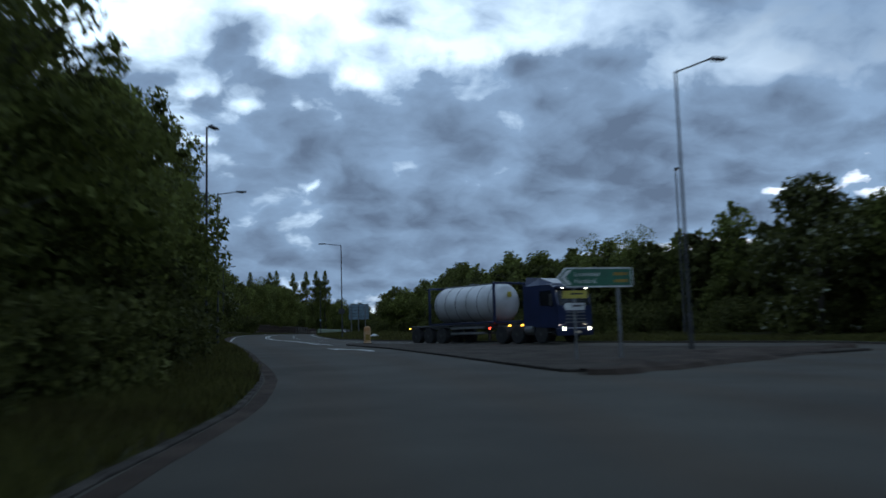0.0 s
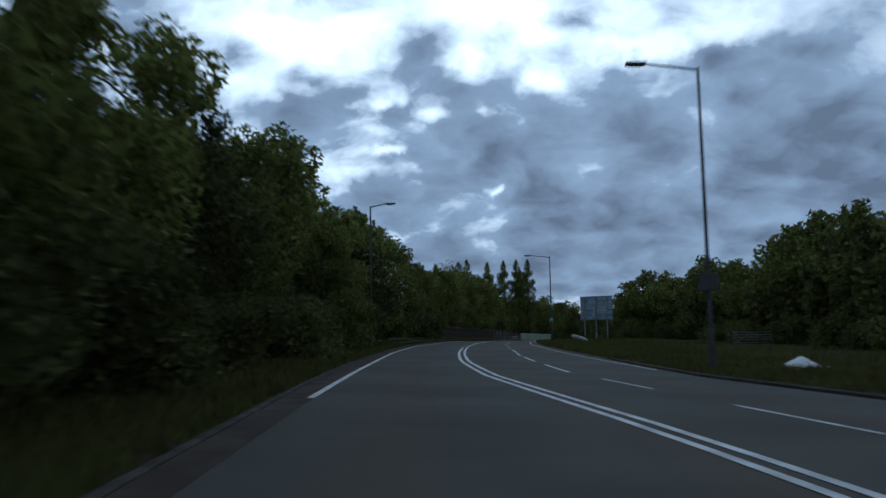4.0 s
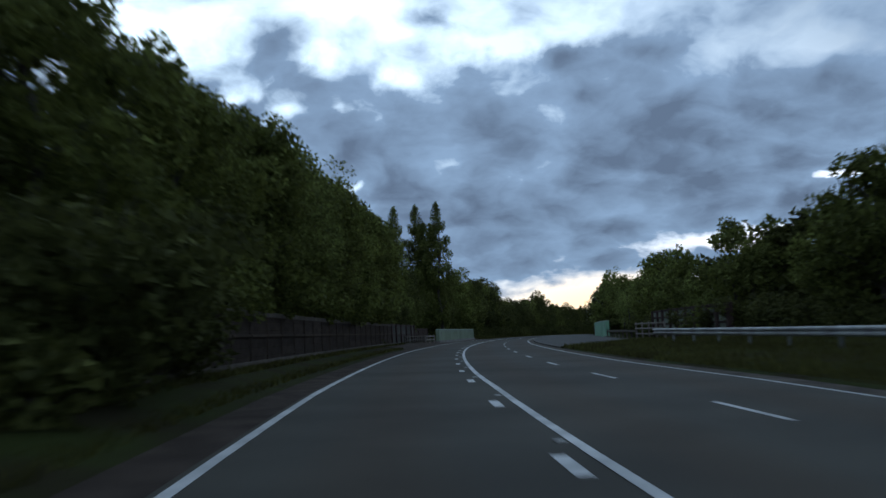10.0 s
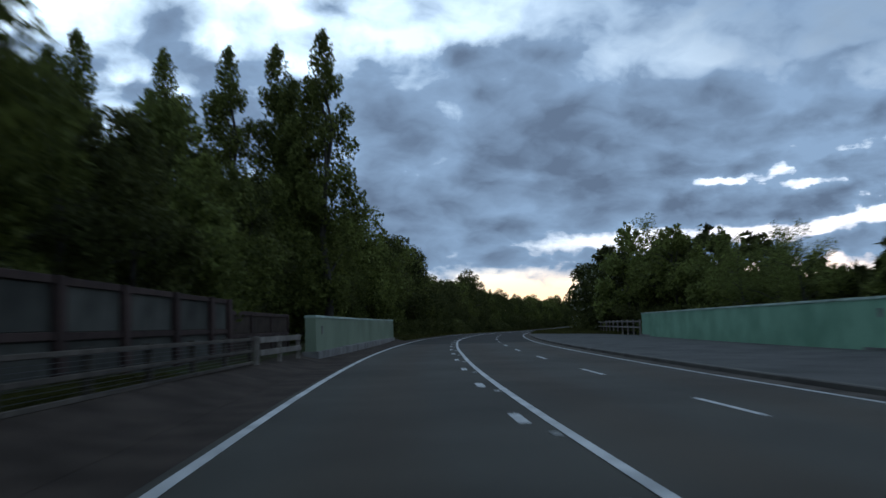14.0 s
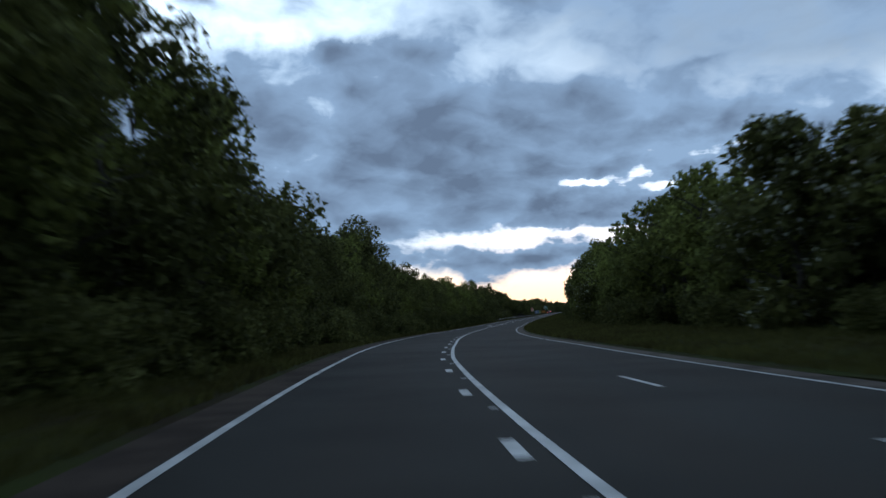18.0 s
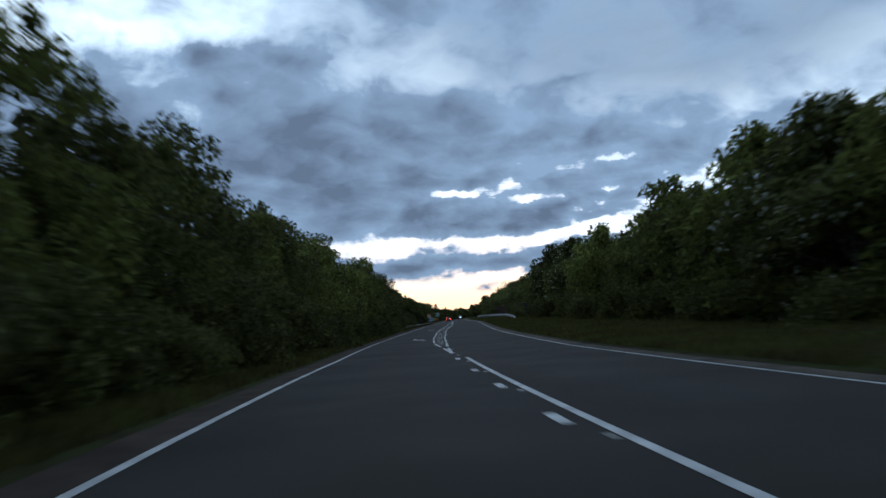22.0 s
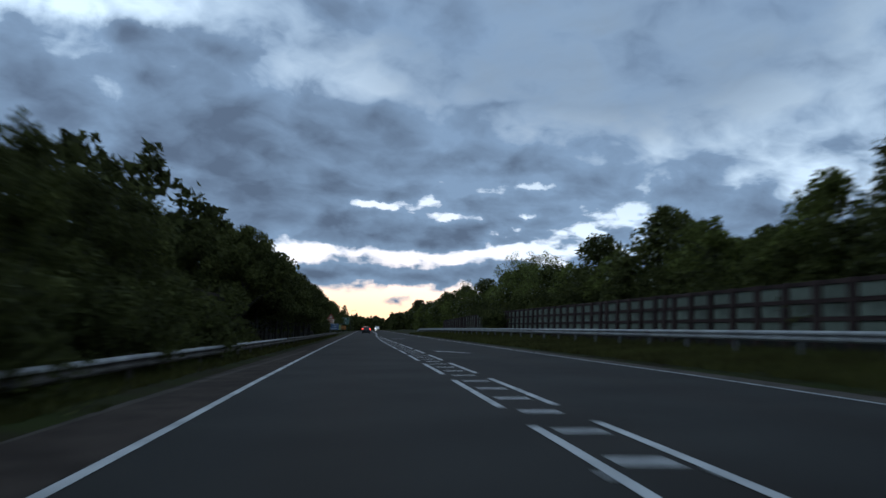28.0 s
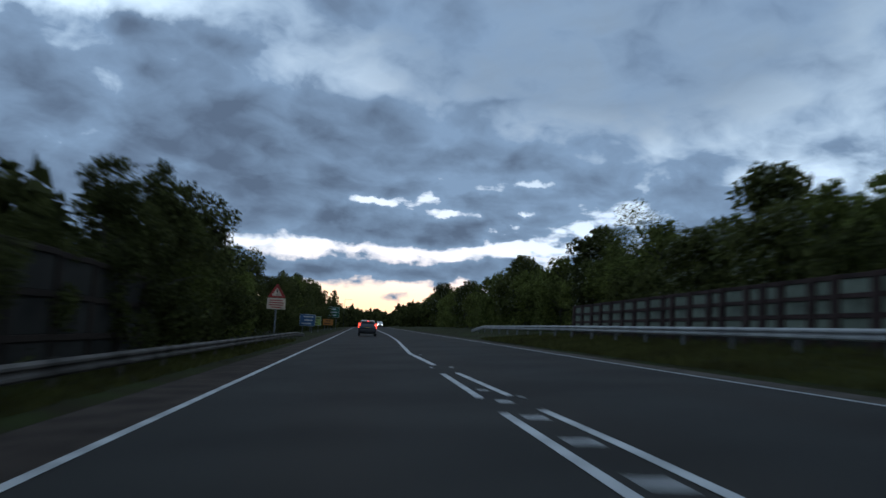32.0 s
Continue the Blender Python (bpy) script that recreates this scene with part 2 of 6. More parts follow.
def material(name, colour, rough=0.7, metal=0.0, second=None, scale=3.0, fine_scale=40.0, bump=0.2, bump_size=0.01,
             island=0.0, objects=0.0, emit=0.0, coat=0.0, spec=0.5, stretch=(1, 1, 1), leafy=0.0, tracks=0.0):
    """A Principled material with variation at two scales and a fine relief."""
    m = bpy.data.materials.new(name)
    m.use_nodes = True
    t = m.node_tree
    p = t.nodes["Principled BSDF"]
    p.inputs["Metallic"].default_value = metal
    p.inputs["Coat Weight"].default_value = coat
    p.inputs["Specular IOR Level"].default_value = spec
    co = t.nodes.new("ShaderNodeTexCoord")
    mp = t.nodes.new("ShaderNodeMapping")
    mp.inputs["Scale"].default_value = stretch
    t.links.new(co.outputs["Object"], mp.inputs[0])
    n1, n2 = t.nodes.new("ShaderNodeTexNoise"), t.nodes.new("ShaderNodeTexNoise")
    for n, sc, de in ((n1, scale, 5), (n2, fine_scale, 3)):
        t.links.new(mp.outputs[0], n.inputs["Vector"])
        n.inputs["Scale"].default_value, n.inputs["Detail"].default_value = sc, de
    ramp = t.nodes.new("ShaderNodeValToRGB")
    a = second or tuple(q * 0.62 for q in colour)
    ramp.color_ramp.elements[0].color, ramp.color_ramp.elements[1].color = (*a, 1), (*colour, 1)
    ramp.color_ramp.elements[0].position, ramp.color_ramp.elements[1].position = 0.34, 0.62
    t.links.new(n1.outputs["Fac"], ramp.inputs[0])
    mul = t.nodes.new("ShaderNodeMix")
    mul.data_type, mul.blend_type = "RGBA", "MULTIPLY"
    mul.inputs[0].default_value = 0.35
    t.links.new(ramp.outputs[0], mul.inputs[6])
    t.links.new(n2.outputs["Fac"], mul.inputs[7])
    last = mul.outputs[2]
    for weight, node, sock in ((island, "ShaderNodeNewGeometry", "Random Per Island"), (objects, "ShaderNodeObjectInfo", "Random")):
        if weight:
            src, hsv, mr = t.nodes.new(node), t.nodes.new("ShaderNodeHueSaturation"), t.nodes.new("ShaderNodeMapRange")
            t.links.new(src.outputs[sock], mr.inputs[0])
            mr.inputs[3].default_value, mr.inputs[4].default_value = 1 - weight, 1 + weight
            t.links.new(mr.outputs[0], hsv.inputs["Value"])
            t.links.new(last, hsv.inputs["Color"])
            last = hsv.outputs[0]
    if tracks:
        uv, sx = t.nodes.new("ShaderNodeUVMap"), t.nodes.new("ShaderNodeSeparateXYZ")
        t.links.new(uv.outputs[0], sx.inputs[0])
        wob = t.nodes.new("ShaderNodeMath")
        wob.operation = "MULTIPLY_ADD"
        t.links.new(n1.outputs["Fac"], wob.inputs[0])
        wob.inputs[1].default_value = 0.5
        t.links.new(sx.outputs[0], wob.inputs[2])
        ang, cosn, rng_n = t.nodes.new("ShaderNodeMath"), t.nodes.new("ShaderNodeMath"), t.nodes.new("ShaderNodeMapRange")
        ang.operation, cosn.operation = "MULTIPLY", "COSINE"
        t.links.new(wob.outputs[0], ang.inputs[0])
        ang.inputs[1].default_value = 6.28319 / 3.1
        t.links.new(ang.outputs[0], cosn.inputs[0])
        t.links.new(cosn.outputs[0], rng_n.inputs[0])
        rng_n.inputs[1].default_value, rng_n.inputs[2].default_value = -0.3, 1.0
        rng_n.inputs[4].default_value = tracks
        oil = t.nodes.new("ShaderNodeMix")
        oil.data_type, oil.blend_type = "RGBA", "MULTIPLY"
        oil.inputs[7].default_value = (1.0, 0.86, 0.76, 1)
        t.links.new(rng_n.outputs[0], oil.inputs[0])
        t.links.new(last, oil.inputs[6])
        last = oil.outputs[2]
    t.links.new(last, p.inputs["Base Color"])
    rr = t.nodes.new("ShaderNodeMapRange")
    t.links.new(n1.outputs["Fac"], rr.inputs[0])
    rr.inputs[3].default_value, rr.inputs[4].default_value = min(1, rough + 0.1), max(0.02, rough - 0.1)
    t.links.new(rr.outputs[0], p.inputs["Roughness"])
    if bump:
        b = t.nodes.new("ShaderNodeBump")
        b.inputs["Strength"].default_value, b.inputs["Distance"].default_value = bump, bump_size
        t.links.new(n2.outputs["Fac"], b.inputs["Height"])
        t.links.new(b.outputs[0], p.inputs["Normal"])
    if emit:
        p.inputs["Emission Color"].default_value = (*colour, 1)
        p.inputs["Emission Strength"].default_value = emit
    if leafy:
        tr, mx = t.nodes.new("ShaderNodeBsdfTranslucent"), t.nodes.new("ShaderNodeMixShader")
        out = t.nodes["Material Output"]
        t.links.new(last, tr.inputs[0])
        mx.inputs[0].default_value = leafy
        t.links.new(p.outputs[0], mx.inputs[1])
        t.links.new(tr.outputs[0], mx.inputs[2])
        t.links.new(mx.outputs[0], out.inputs[0])
    MATS[name] = m
    return m


ASPHALT = material("asphalt", tracks=0.9, colour=(0.062, 0.058, 0.045), rough=0.88, second=(0.047, 0.043, 0.034), spec=0.22, scale=0.35, fine_scale=70, bump=0.5, bump_size=0.006)
ASPHALT_DARK = material("darker_asphalt", tracks=0.7, colour=(0.0244, 0.0228, 0.0184), rough=0.88, second=(0.0178, 0.0165, 0.0132), spec=0.2, scale=0.3, fine_scale=70, bump=0.5, bump_size=0.006)
ASPHALT_OLD = material("worn_asphalt", (0.080, 0.077, 0.069), 0.9, second=(0.054, 0.052, 0.047), spec=0.2, scale=0.8, fine_scale=50, bump=0.5)
PAINT = material("road_paint", (0.62, 0.62, 0.60), 0.7, second=(0.36, 0.36, 0.35), scale=1.8, fine_scale=60, bump=0.3)
PAINT_WORN = material("worn_road_paint", (0.52, 0.52, 0.50), 0.75, second=(0.28, 0.28, 0.27), scale=2.5, fine_scale=50, bump=0.3)
ISLAND_FILL = material("dirty_island_asphalt", (0.058, 0.048, 0.038), 0.95, second=(0.034, 0.027, 0.021), spec=0.1, scale=0.9, fine_scale=40, bump=0.6, bump_size=0.02)
KERB_PALE = material("worn_kerb_concrete", (0.170, 0.156, 0.134), 0.92, spec=0.1, second=(0.10, 0.092, 0.08), scale=1.2, fine_scale=45, objects=0.2)
KERB = material("kerb_concrete", (0.085, 0.075, 0.064), 0.92, spec=0.1, second=(0.042, 0.036, 0.031), scale=1.2, fine_scale=45, objects=0.2)
SOIL = material("verge_soil_and_grass", (0.036, 0.046, 0.012), 0.95, second=(0.033, 0.025, 0.015), spec=0.05, scale=0.45, fine_scale=22, bump=0.9, bump_size=0.05)
DIRT = material("dirty_edge", (0.068, 0.051, 0.040), 0.95, second=(0.036, 0.027, 0.021), spec=0.08, scale=1.1, fine_scale=30, bump=0.6, bump_size=0.02)
GRIT = material("pale_road_grit", (0.105, 0.088, 0.072), 0.95, second=(0.055, 0.046, 0.038), spec=0.08, scale=1.1, fine_scale=30, bump=0.6, bump_size=0.02)
GRASS = material("grass_blades", (0.096, 0.096, 0.027), 0.85, leafy=0.4, second=(0.064, 0.057, 0.019), scale=0.4, fine_scale=6, bump=0, island=0.4, spec=0.1)
LEAF = material("green_leaves", (0.158, 0.176, 0.044), 0.85, leafy=0.42, second=(0.100, 0.114, 0.029), scale=0.5, fine_scale=4, bump=0, island=0.5, objects=0.25, spec=0.15)
LEAF_PALE = material("pale_green_leaves", (0.164, 0.186, 0.050), 0.85, leafy=0.45, second=(0.106, 0.124, 0.033), scale=0.5, fine_scale=4, bump=0, island=0.5, objects=0.2, spec=0.15)
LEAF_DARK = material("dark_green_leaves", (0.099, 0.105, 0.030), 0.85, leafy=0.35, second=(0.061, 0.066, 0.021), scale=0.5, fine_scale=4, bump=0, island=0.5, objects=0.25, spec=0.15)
BLOSSOM = material("white_blossom", (0.36, 0.37, 0.29), 0.85, second=(0.22, 0.24, 0.17), scale=2, fine_scale=9, bump=0, island=0.3)
BARK = material("bark", (0.060, 0.050, 0.038), 0.95, scale=4, fine_scale=25, bump=0.8, bump_size=0.03, stretch=(1, 1, 0.25))
GALV = material("galvanised_steel", (0.24, 0.25, 0.26), 0.5, 0.5, scale=2.5, fine_scale=30, bump=0.1)
STEEL_DARK = material("painted_grey_steel", (0.060, 0.062, 0.064), 0.65, 0.1, spec=0.3, scale=2, fine_scale=30, bump=0.1)
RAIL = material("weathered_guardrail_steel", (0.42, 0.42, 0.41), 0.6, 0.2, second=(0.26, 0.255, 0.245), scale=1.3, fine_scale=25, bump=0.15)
# same steel as RAIL, with dirt and tree shade both in the colour
RAIL_DIRT_SHADE = material("dirty_shaded_guardrail_steel", (0.155, 0.135, 0.115), 0.75, 0.1, spec=0.2, second=(0.050, 0.042, 0.035), scale=1.3, fine_scale=25, bump=0.15)
TIMBER = material("weathered_grey_timber", (0.080, 0.058, 0.043), 0.92, spec=0.1, second=(0.045, 0.033, 0.025), scale=2.2, fine_scale=30, bump=0.5, objects=0.22, stretch=(1, 1, 0.3))
TIMBER_PALE = material("pale_timber", (0.27, 0.235, 0.20), 0.9, spec=0.2, second=(0.14, 0.12, 0.10), scale=2.2, fine_scale=30, bump=0.5, objects=0.15)
TIMBER_DARK = material("dark_creosoted_timber", (0.052, 0.037, 0.028), 0.92, spec=0.1, second=(0.026, 0.018, 0.014), scale=2, fine_scale=30, bump=0.5, objects=0.2)
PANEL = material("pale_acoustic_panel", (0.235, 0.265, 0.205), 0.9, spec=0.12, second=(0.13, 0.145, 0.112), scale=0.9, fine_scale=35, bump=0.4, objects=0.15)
# darker copy of the panel with shade put into its colour
PANEL_SHADE = material("shade_acoustic_panel", (0.046, 0.042, 0.035), 0.92, spec=0.1, second=(0.024, 0.022, 0.018), scale=0.9, fine_scale=35, bump=0.4, objects=0.2)
PANEL_MID = material("weathered_grey_green_panel", (0.082, 0.080, 0.068), 0.92, spec=0.12, second=(0.048, 0.047, 0.040), scale=0.9, fine_scale=35, bump=0.4, objects=0.2)
TIMBER_RED = material("red_brown_timber_post", (0.072, 0.046, 0.040), 0.92, spec=0.12, second=(0.040, 0.026, 0.023), scale=2, fine_scale=30, bump=0.5, objects=0.2)
CONCRETE = material("stained_concrete", (0.23, 0.215, 0.20), 0.92, second=(0.12, 0.11, 0.10), scale=1.1, fine_scale=35, bump=0.4)
GREENWALL = material("pale_green_painted_parapet", (0.235, 0.43, 0.29), 0.8, spec=0.2, second=(0.16, 0.32, 0.21), scale=0.7, fine_scale=30, bump=0.25)
GREYWALL = material("faded_green_parapet", (0.225, 0.275, 0.19), 0.88, spec=0.12, second=(0.165, 0.205, 0.14), scale=0.25, fine_scale=30, bump=0.3)
TIMBER_MID = material("weathered_brown_timber", (0.125, 0.104, 0.085), 0.9, spec=0.12, second=(0.065, 0.054, 0.044), scale=2.2, fine_scale=30, bump=0.5, objects=0.15)
GREENCAP = material("weathered_green_coping", (0.36, 0.46, 0.38), 0.85, second=(0.20, 0.25, 0.20), scale=1.1, fine_scale=30, bump=0.35)
SIGN_GREEN = material("sign_green", (0.012, 0.13, 0.07), 0.45, scale=2, fine_scale=20, bump=0.03)
SIGN_WHITE = material("sign_white", (0.68, 0.70, 0.68), 0.45, scale=2, fine_scale=20, bump=0.03)
SIGN_YELLOW = material("sign_yellow", (0.55, 0.45, 0.06), 0.45, scale=2, fine_scale=20, bump=0.03)
SIGN_AMBER = material("sign_amber", (0.33, 0.20, 0.02), 0.5, scale=2, fine_scale=20, bump=0.03)
SIGN_BLUE = material("sign_blue", (0.04, 0.12, 0.26), 0.45, scale=2, fine_scale=20, bump=0.03)
SIGN_LIME = material("sign_lime", (0.34, 0.44, 0.10), 0.45, scale=2, fine_scale=20, bump=0.03)
SIGN_RED = material("sign_red", (0.50, 0.035, 0.025), 0.45, scale=2, fine_scale=20, bump=0.03)
SIGN_ORANGE = material("sign_orange", (0.60, 0.22, 0.03), 0.45, scale=2, fine_scale=20, bump=0.03)
# lightened so the colour carries headlamp light thrown back by the warning sign
SIGN_PEACH = material("reflective_cream", (0.85, 0.66, 0.48), 0.5, scale=2, fine_scale=20, bump=0.03)
BLACK = material("black_plastic", (0.018, 0.018, 0.020), 0.55, scale=3, fine_scale=40, bump=0.1)
ALU = material("grey_sign_back", (0.19, 0.28, 0.34), 0.55, 0.2, scale=1.5, fine_scale=20, bump=0.06)
RUBBER = material("tyre_rubber", (0.020, 0.020, 0.021), 0.85, scale=5, fine_scale=40, bump=0.3)
CARPAINT = material("dark_car_paint", (0.020, 0.021, 0.024), 0.3, 0.2, scale=1, fine_scale=20, bump=0.0, coat=0.6)
VANPAINT = material("white_van_paint", (0.66, 0.68, 0.70), 0.35, 0.0, second=(0.5, 0.5, 0.5), scale=1, fine_scale=20, bump=0.0, coat=0.4)
TRUCKPAINT = material("navy_truck_paint", (0.020, 0.030, 0.085), 0.35, 0.1, scale=1, fine_scale=20, bump=0.0, coat=0.5)
TANKSKIN = material("white_tank_cladding", (0.62, 0.64, 0.66), 0.42, 0.25, second=(0.48, 0.49, 0.50), scale=0.9, fine_scale=18, bump=0.05)
GLASSDARK = material("dark_vehicle_glass", (0.016, 0.018, 0.020), 0.12, 0.0, scale=2, fine_scale=20, bump=0.0, spec=0.3)
TAIL = material("lit_red_lamp", (1.0, 0.055, 0.03), 0.3, emit=5.0, bump=0)
HEAD = material("lit_headlamp", (1.0, 0.90, 0.72), 0.2, emit=14.0, bump=0)
AMBER = material("lit_amber_lamp", (1.0, 0.50, 0.05), 0.3, emit=5.0, bump=0)
PLATE = material("yellow_plate", (0.72, 0.50, 0.06), 0.5, emit=0.0, bump=0.02)
BOLLARD = material("worn_bollard_plastic", (0.52, 0.38, 0.24), 0.5, second=(0.45, 0.20, 0.06), scale=1.6, fine_scale=30, bump=0.1)
SHEET = material("white_plastic_sheet", (0.62, 0.64, 0.64), 0.55, scale=3, fine_scale=14, bump=0.6, bump_size=0.04)

# ---- the line of the road: distance, heading, height, cross fall ----
LINE = np.array([
    (0, -2.70, 0.00, 0.0025), (10, -0.71, 0.10, 0.0020), (20, 3.12, 0.23, 0.0013), (30, 6.44, 0.39, 0.0003),
    (40, 7.99, 0.56, -0.0016), (50, 9.20, 0.72, -0.0046), (60, 6.95, 0.86, -0.0094), (80, 5.94, 1.11, -0.0219),
    (120, 2.25, 1.63, -0.0294), (160, -3.11, 1.94, -0.0230), (200, -7.30, 1.90, -0.0185), (240, -11.83, 1.75, -0.0161),
    (280, -16.11, 1.55, -0.0106), (320, -20.66, 1.25, -0.0058), (360, -25.50, 0.78, -0.0003), (400, -28.45, 0.40, 0.0161),
    (440, -30.40, 0.31, 0.0348), (480, -31.14, 0.38, 0.0438), (520, -31.02, 0.44, 0.0531), (580, -31.30, 0.35, 0.0640), (880, -31.30, 0.35, 0.0640), (1060, -75.0, 0.35, 0.0)])
S_FROM, S_TO, S_STEP = -1500.0, 2500.0, 1.0
S_ALL = np.arange(S_FROM, S_TO + 1, S_STEP)
S_HEAD = np.radians(np.interp(S_ALL + 0.5, LINE[:, 0], LINE[:, 1]))
S_X = np.concatenate([[0], np.cumsum(-np.sin(S_HEAD))])[:-1]
S_Y = np.concatenate([[0], np.cumsum(np.cos(S_HEAD))])[:-1]
S_ZERO = int(-S_FROM)
S_X, S_Y = S_X - S_X[S_ZERO], S_Y - S_Y[S_ZERO]


def heading(s):
    return float(np.interp(s, LINE[:, 0], LINE[:, 1]))


def place(s, o, h=0.0):
    """The point at distance s along the road, o metres right of the line, h above the road's own surface."""
    a = radians(heading(s))
    x, y = float(np.interp(s, S_ALL, S_X)), float(np.interp(s, S_ALL, S_Y))
    z = float(np.interp(s, LINE[:, 0], LINE[:, 2]))
    tilt = float(np.interp(s, LINE[:, 0], LINE[:, 3]))
    reach = max(-25.0, min(25.0, o))
    return Vector((x + o * math.cos(a), y + o * math.sin(a), z + reach * tilt + h))


def at(s, o, h=0.0, turn=0.0, scale=1.0):
    """A pose there: local x to the right, y along the road, z up."""
    p = place(s, o, h)
    return Matrix.Translation(p) @ pose(0, 0, 0, 0, 0, heading(s) + turn) @ Matrix.Scale(scale, 4)


def table(rows):
    xs, ys = [r[0] for r in rows], [r[1] for r in rows]
    return lambda s: float(np.interp(s, xs, ys))


left_line = table([(55, -1.95), (90, -1.99), (102, -2.14), (112, -2.1), (122, -1.98), (136, -1.9), (165, -1.9), (205, -1.81), (220, -1.84), (262, -1.97), (312, -2.1), (374, -2.72), (440, -2.82), (510, -2.27), (568, -2.5), (600, -2.58), (650, -2.5)])
right_line = table([(90, 7.75), (126, 7.7), (172, 6.95), (222, 6.95), (265, 6.8), (318, 7.2), (378, 6.95), (445, 7.2), (515, 7.95), (570, 7.65), (605, 7.4), (650, 7.4)])
solid_line = table([(50, 3.72), (58, 3.62), (67, 3.25), (80, 2.1), (90, 1.74), (100, 1.74), (106, 1.78), (119, 1.9), (130, 2.0), (166, 1.75), (216, 1.92), (243, 1.93), (262, 1.72), (270, 1.55), (290, 1.53), (312, 1.70), (330, 2.22), (350, 2.40), (362, 2.42), (372, 2.34), (395, 2.39)])
lane_line = table([(90, 4.5), (100, 4.6), (107, 4.88), (122, 5.03), (133, 4.98), (170, 4.57), (220, 4.7), (265, 4.5), (330, 4.5)])
hatch_mid = table([(395, 2.17), (414, 1.92), (433, 1.93), (441, 2.05), (450, 1.97), (459, 2.0), (509, 2.6), (540, 2.57), (562, 2.43), (587, 2.26), (602, 2.29), (622, 2.1), (640, 2.2)])
left_kerb = table([(-1500, -2.3), (7, -2.25), (13, -1.75), (20, -1.7), (31, -2.05), (50, -2.0), (60, -2.3), (76, -2.65), (100, -2.9), (250, -2.9), (300, -3.0), (374, -3.6), (440, -3.75), (475, -3.85), (510, -3.85), (600, -3.95), (2500, -3.95)])
right_kerb = table([(-1500, 60), (-60, 60), (0, 40), (12, 28), (22, 21.5), (30, 22), (37, 17.4), (48, 12.3), (62, 9.2), (80, 7.95), (100, 8.45), (126, 8.4), (172, 7.6), (265, 7.5), (318, 7.9), (378, 7.7), (445, 7.9), (515, 8.6), (605, 8.1), (2500, 8.1)])


# ---- mesh helpers ----
class Shape:
    """Vertices and faces gathered for one mesh."""

    def __init__(self):
        self.v, self.f = [], []

    def add(self, verts, faces):
        k = len(self.v)
        self.v += [tuple(q) for q in verts]
        self.f += [tuple(i + k for i in f) for f in faces]
        return self

    def box(self, c, size, bevel=0.0, turn=None):
        bm = bmesh.new()
        bmesh.ops.create_cube(bm, size=1.0, matrix=Matrix.Diagonal((*size, 1)))
        if bevel:
            bmesh.ops.bevel(bm, geom=bm.edges[:], offset=bevel, segments=1, affect="EDGES")
        m = Matrix.Translation(c) @ (turn or Matrix())
        bm.verts.ensure_lookup_table()
        self.add([m @ v.co for v in bm.verts], [[v.index for v in f.verts] for f in bm.faces])
        bm.free()
        return self

    def tube(self, a, b, r0, r1=None, n=10, caps=True):
        a, b = Vector(a), Vector(b)
        r1 = r0 if r1 is None else r1
        q = (b - a).to_track_quat("Z", "Y")
        vs = [p + q @ Vector((r * math.cos(6.28319 * i / n), r * math.sin(6.28319 * i / n), 0)) for p, r in ((a, r0), (b, r1)) for i in range(n)]
        fs = [(i, (i + 1) % n, n + (i + 1) % n, n + i) for i in range(n)]
        if caps:
            fs += [tuple(range(n - 1, -1, -1)), tuple(range(n, 2 * n))]
        return self.add(vs, fs)

    def lathe(self, rings, axis="X", n=24, centre=(0, 0, 0)):
        """Rings of (distance along the axis, radius)."""
        c, vs = Vector(centre), []
        for d, r in rings:
            for i in range(n):
                u, w = r * math.cos(6.28319 * i / n), r * math.sin(6.28319 * i / n)
                vs.append(c + Vector({"X": (d, u, w), "Y": (u, d, w), "Z": (u, w, d)}[axis]))
        fs = [(k * n + i, k * n + (i + 1) % n, (k + 1) * n + (i + 1) % n, (k + 1) * n + i) for k in range(len(rings) - 1) for i in range(n)]
        fs += [tuple(range(n)), tuple(range(len(rings) * n - n, len(rings) * n))]
        return self.add(vs, fs)

    def prism(self, outline, lo, hi, axis="X"):
        """An outline of two coordinates, drawn out along the axis."""
        def put(d, p):
            return {"X": (d, p[0], p[1]), "Y": (p[0], d, p[1]), "Z": (p[0], p[1], d)}[axis]
        n = len(outline)
        vs = [put(lo, p) for p in outline] + [put(hi, p) for p in outline]
        return self.add(vs, [(i, (i + 1) % n, n + (i + 1) % n, n + i) for i in range(n)] + [tuple(range(n - 1, -1, -1)), tuple(range(n, 2 * n))])

    def loft(self, rings, closed=True, caps=True):
        n, vs = len(rings[0]), [p for r in rings for p in r]
        fs = []
        for k in range(len(rings) - 1):
            for i in range(n if closed else n - 1):
                fs.append((k * n + i, k * n + (i + 1) % n, (k + 1) * n + (i + 1) % n, (k + 1) * n + i))
        if caps:
            fs += [tuple(range(n - 1, -1, -1)), tuple(range((len(rings) - 1) * n, len(rings) * n))]
        return self.add(vs, fs)

    def mesh(self, name, mat, smooth=False):
        me = bpy.data.meshes.new(name)
        me.from_pydata(self.v, [], self.f)
        bm = bmesh.new()
        bm.from_mesh(me)
        bmesh.ops.recalc_face_normals(bm, faces=bm.faces[:])
        bm.to_mesh(me)
        bm.free()
        if mat:
            me.materials.append(mat)
        if smooth:
            me.shade_smooth()
        return me


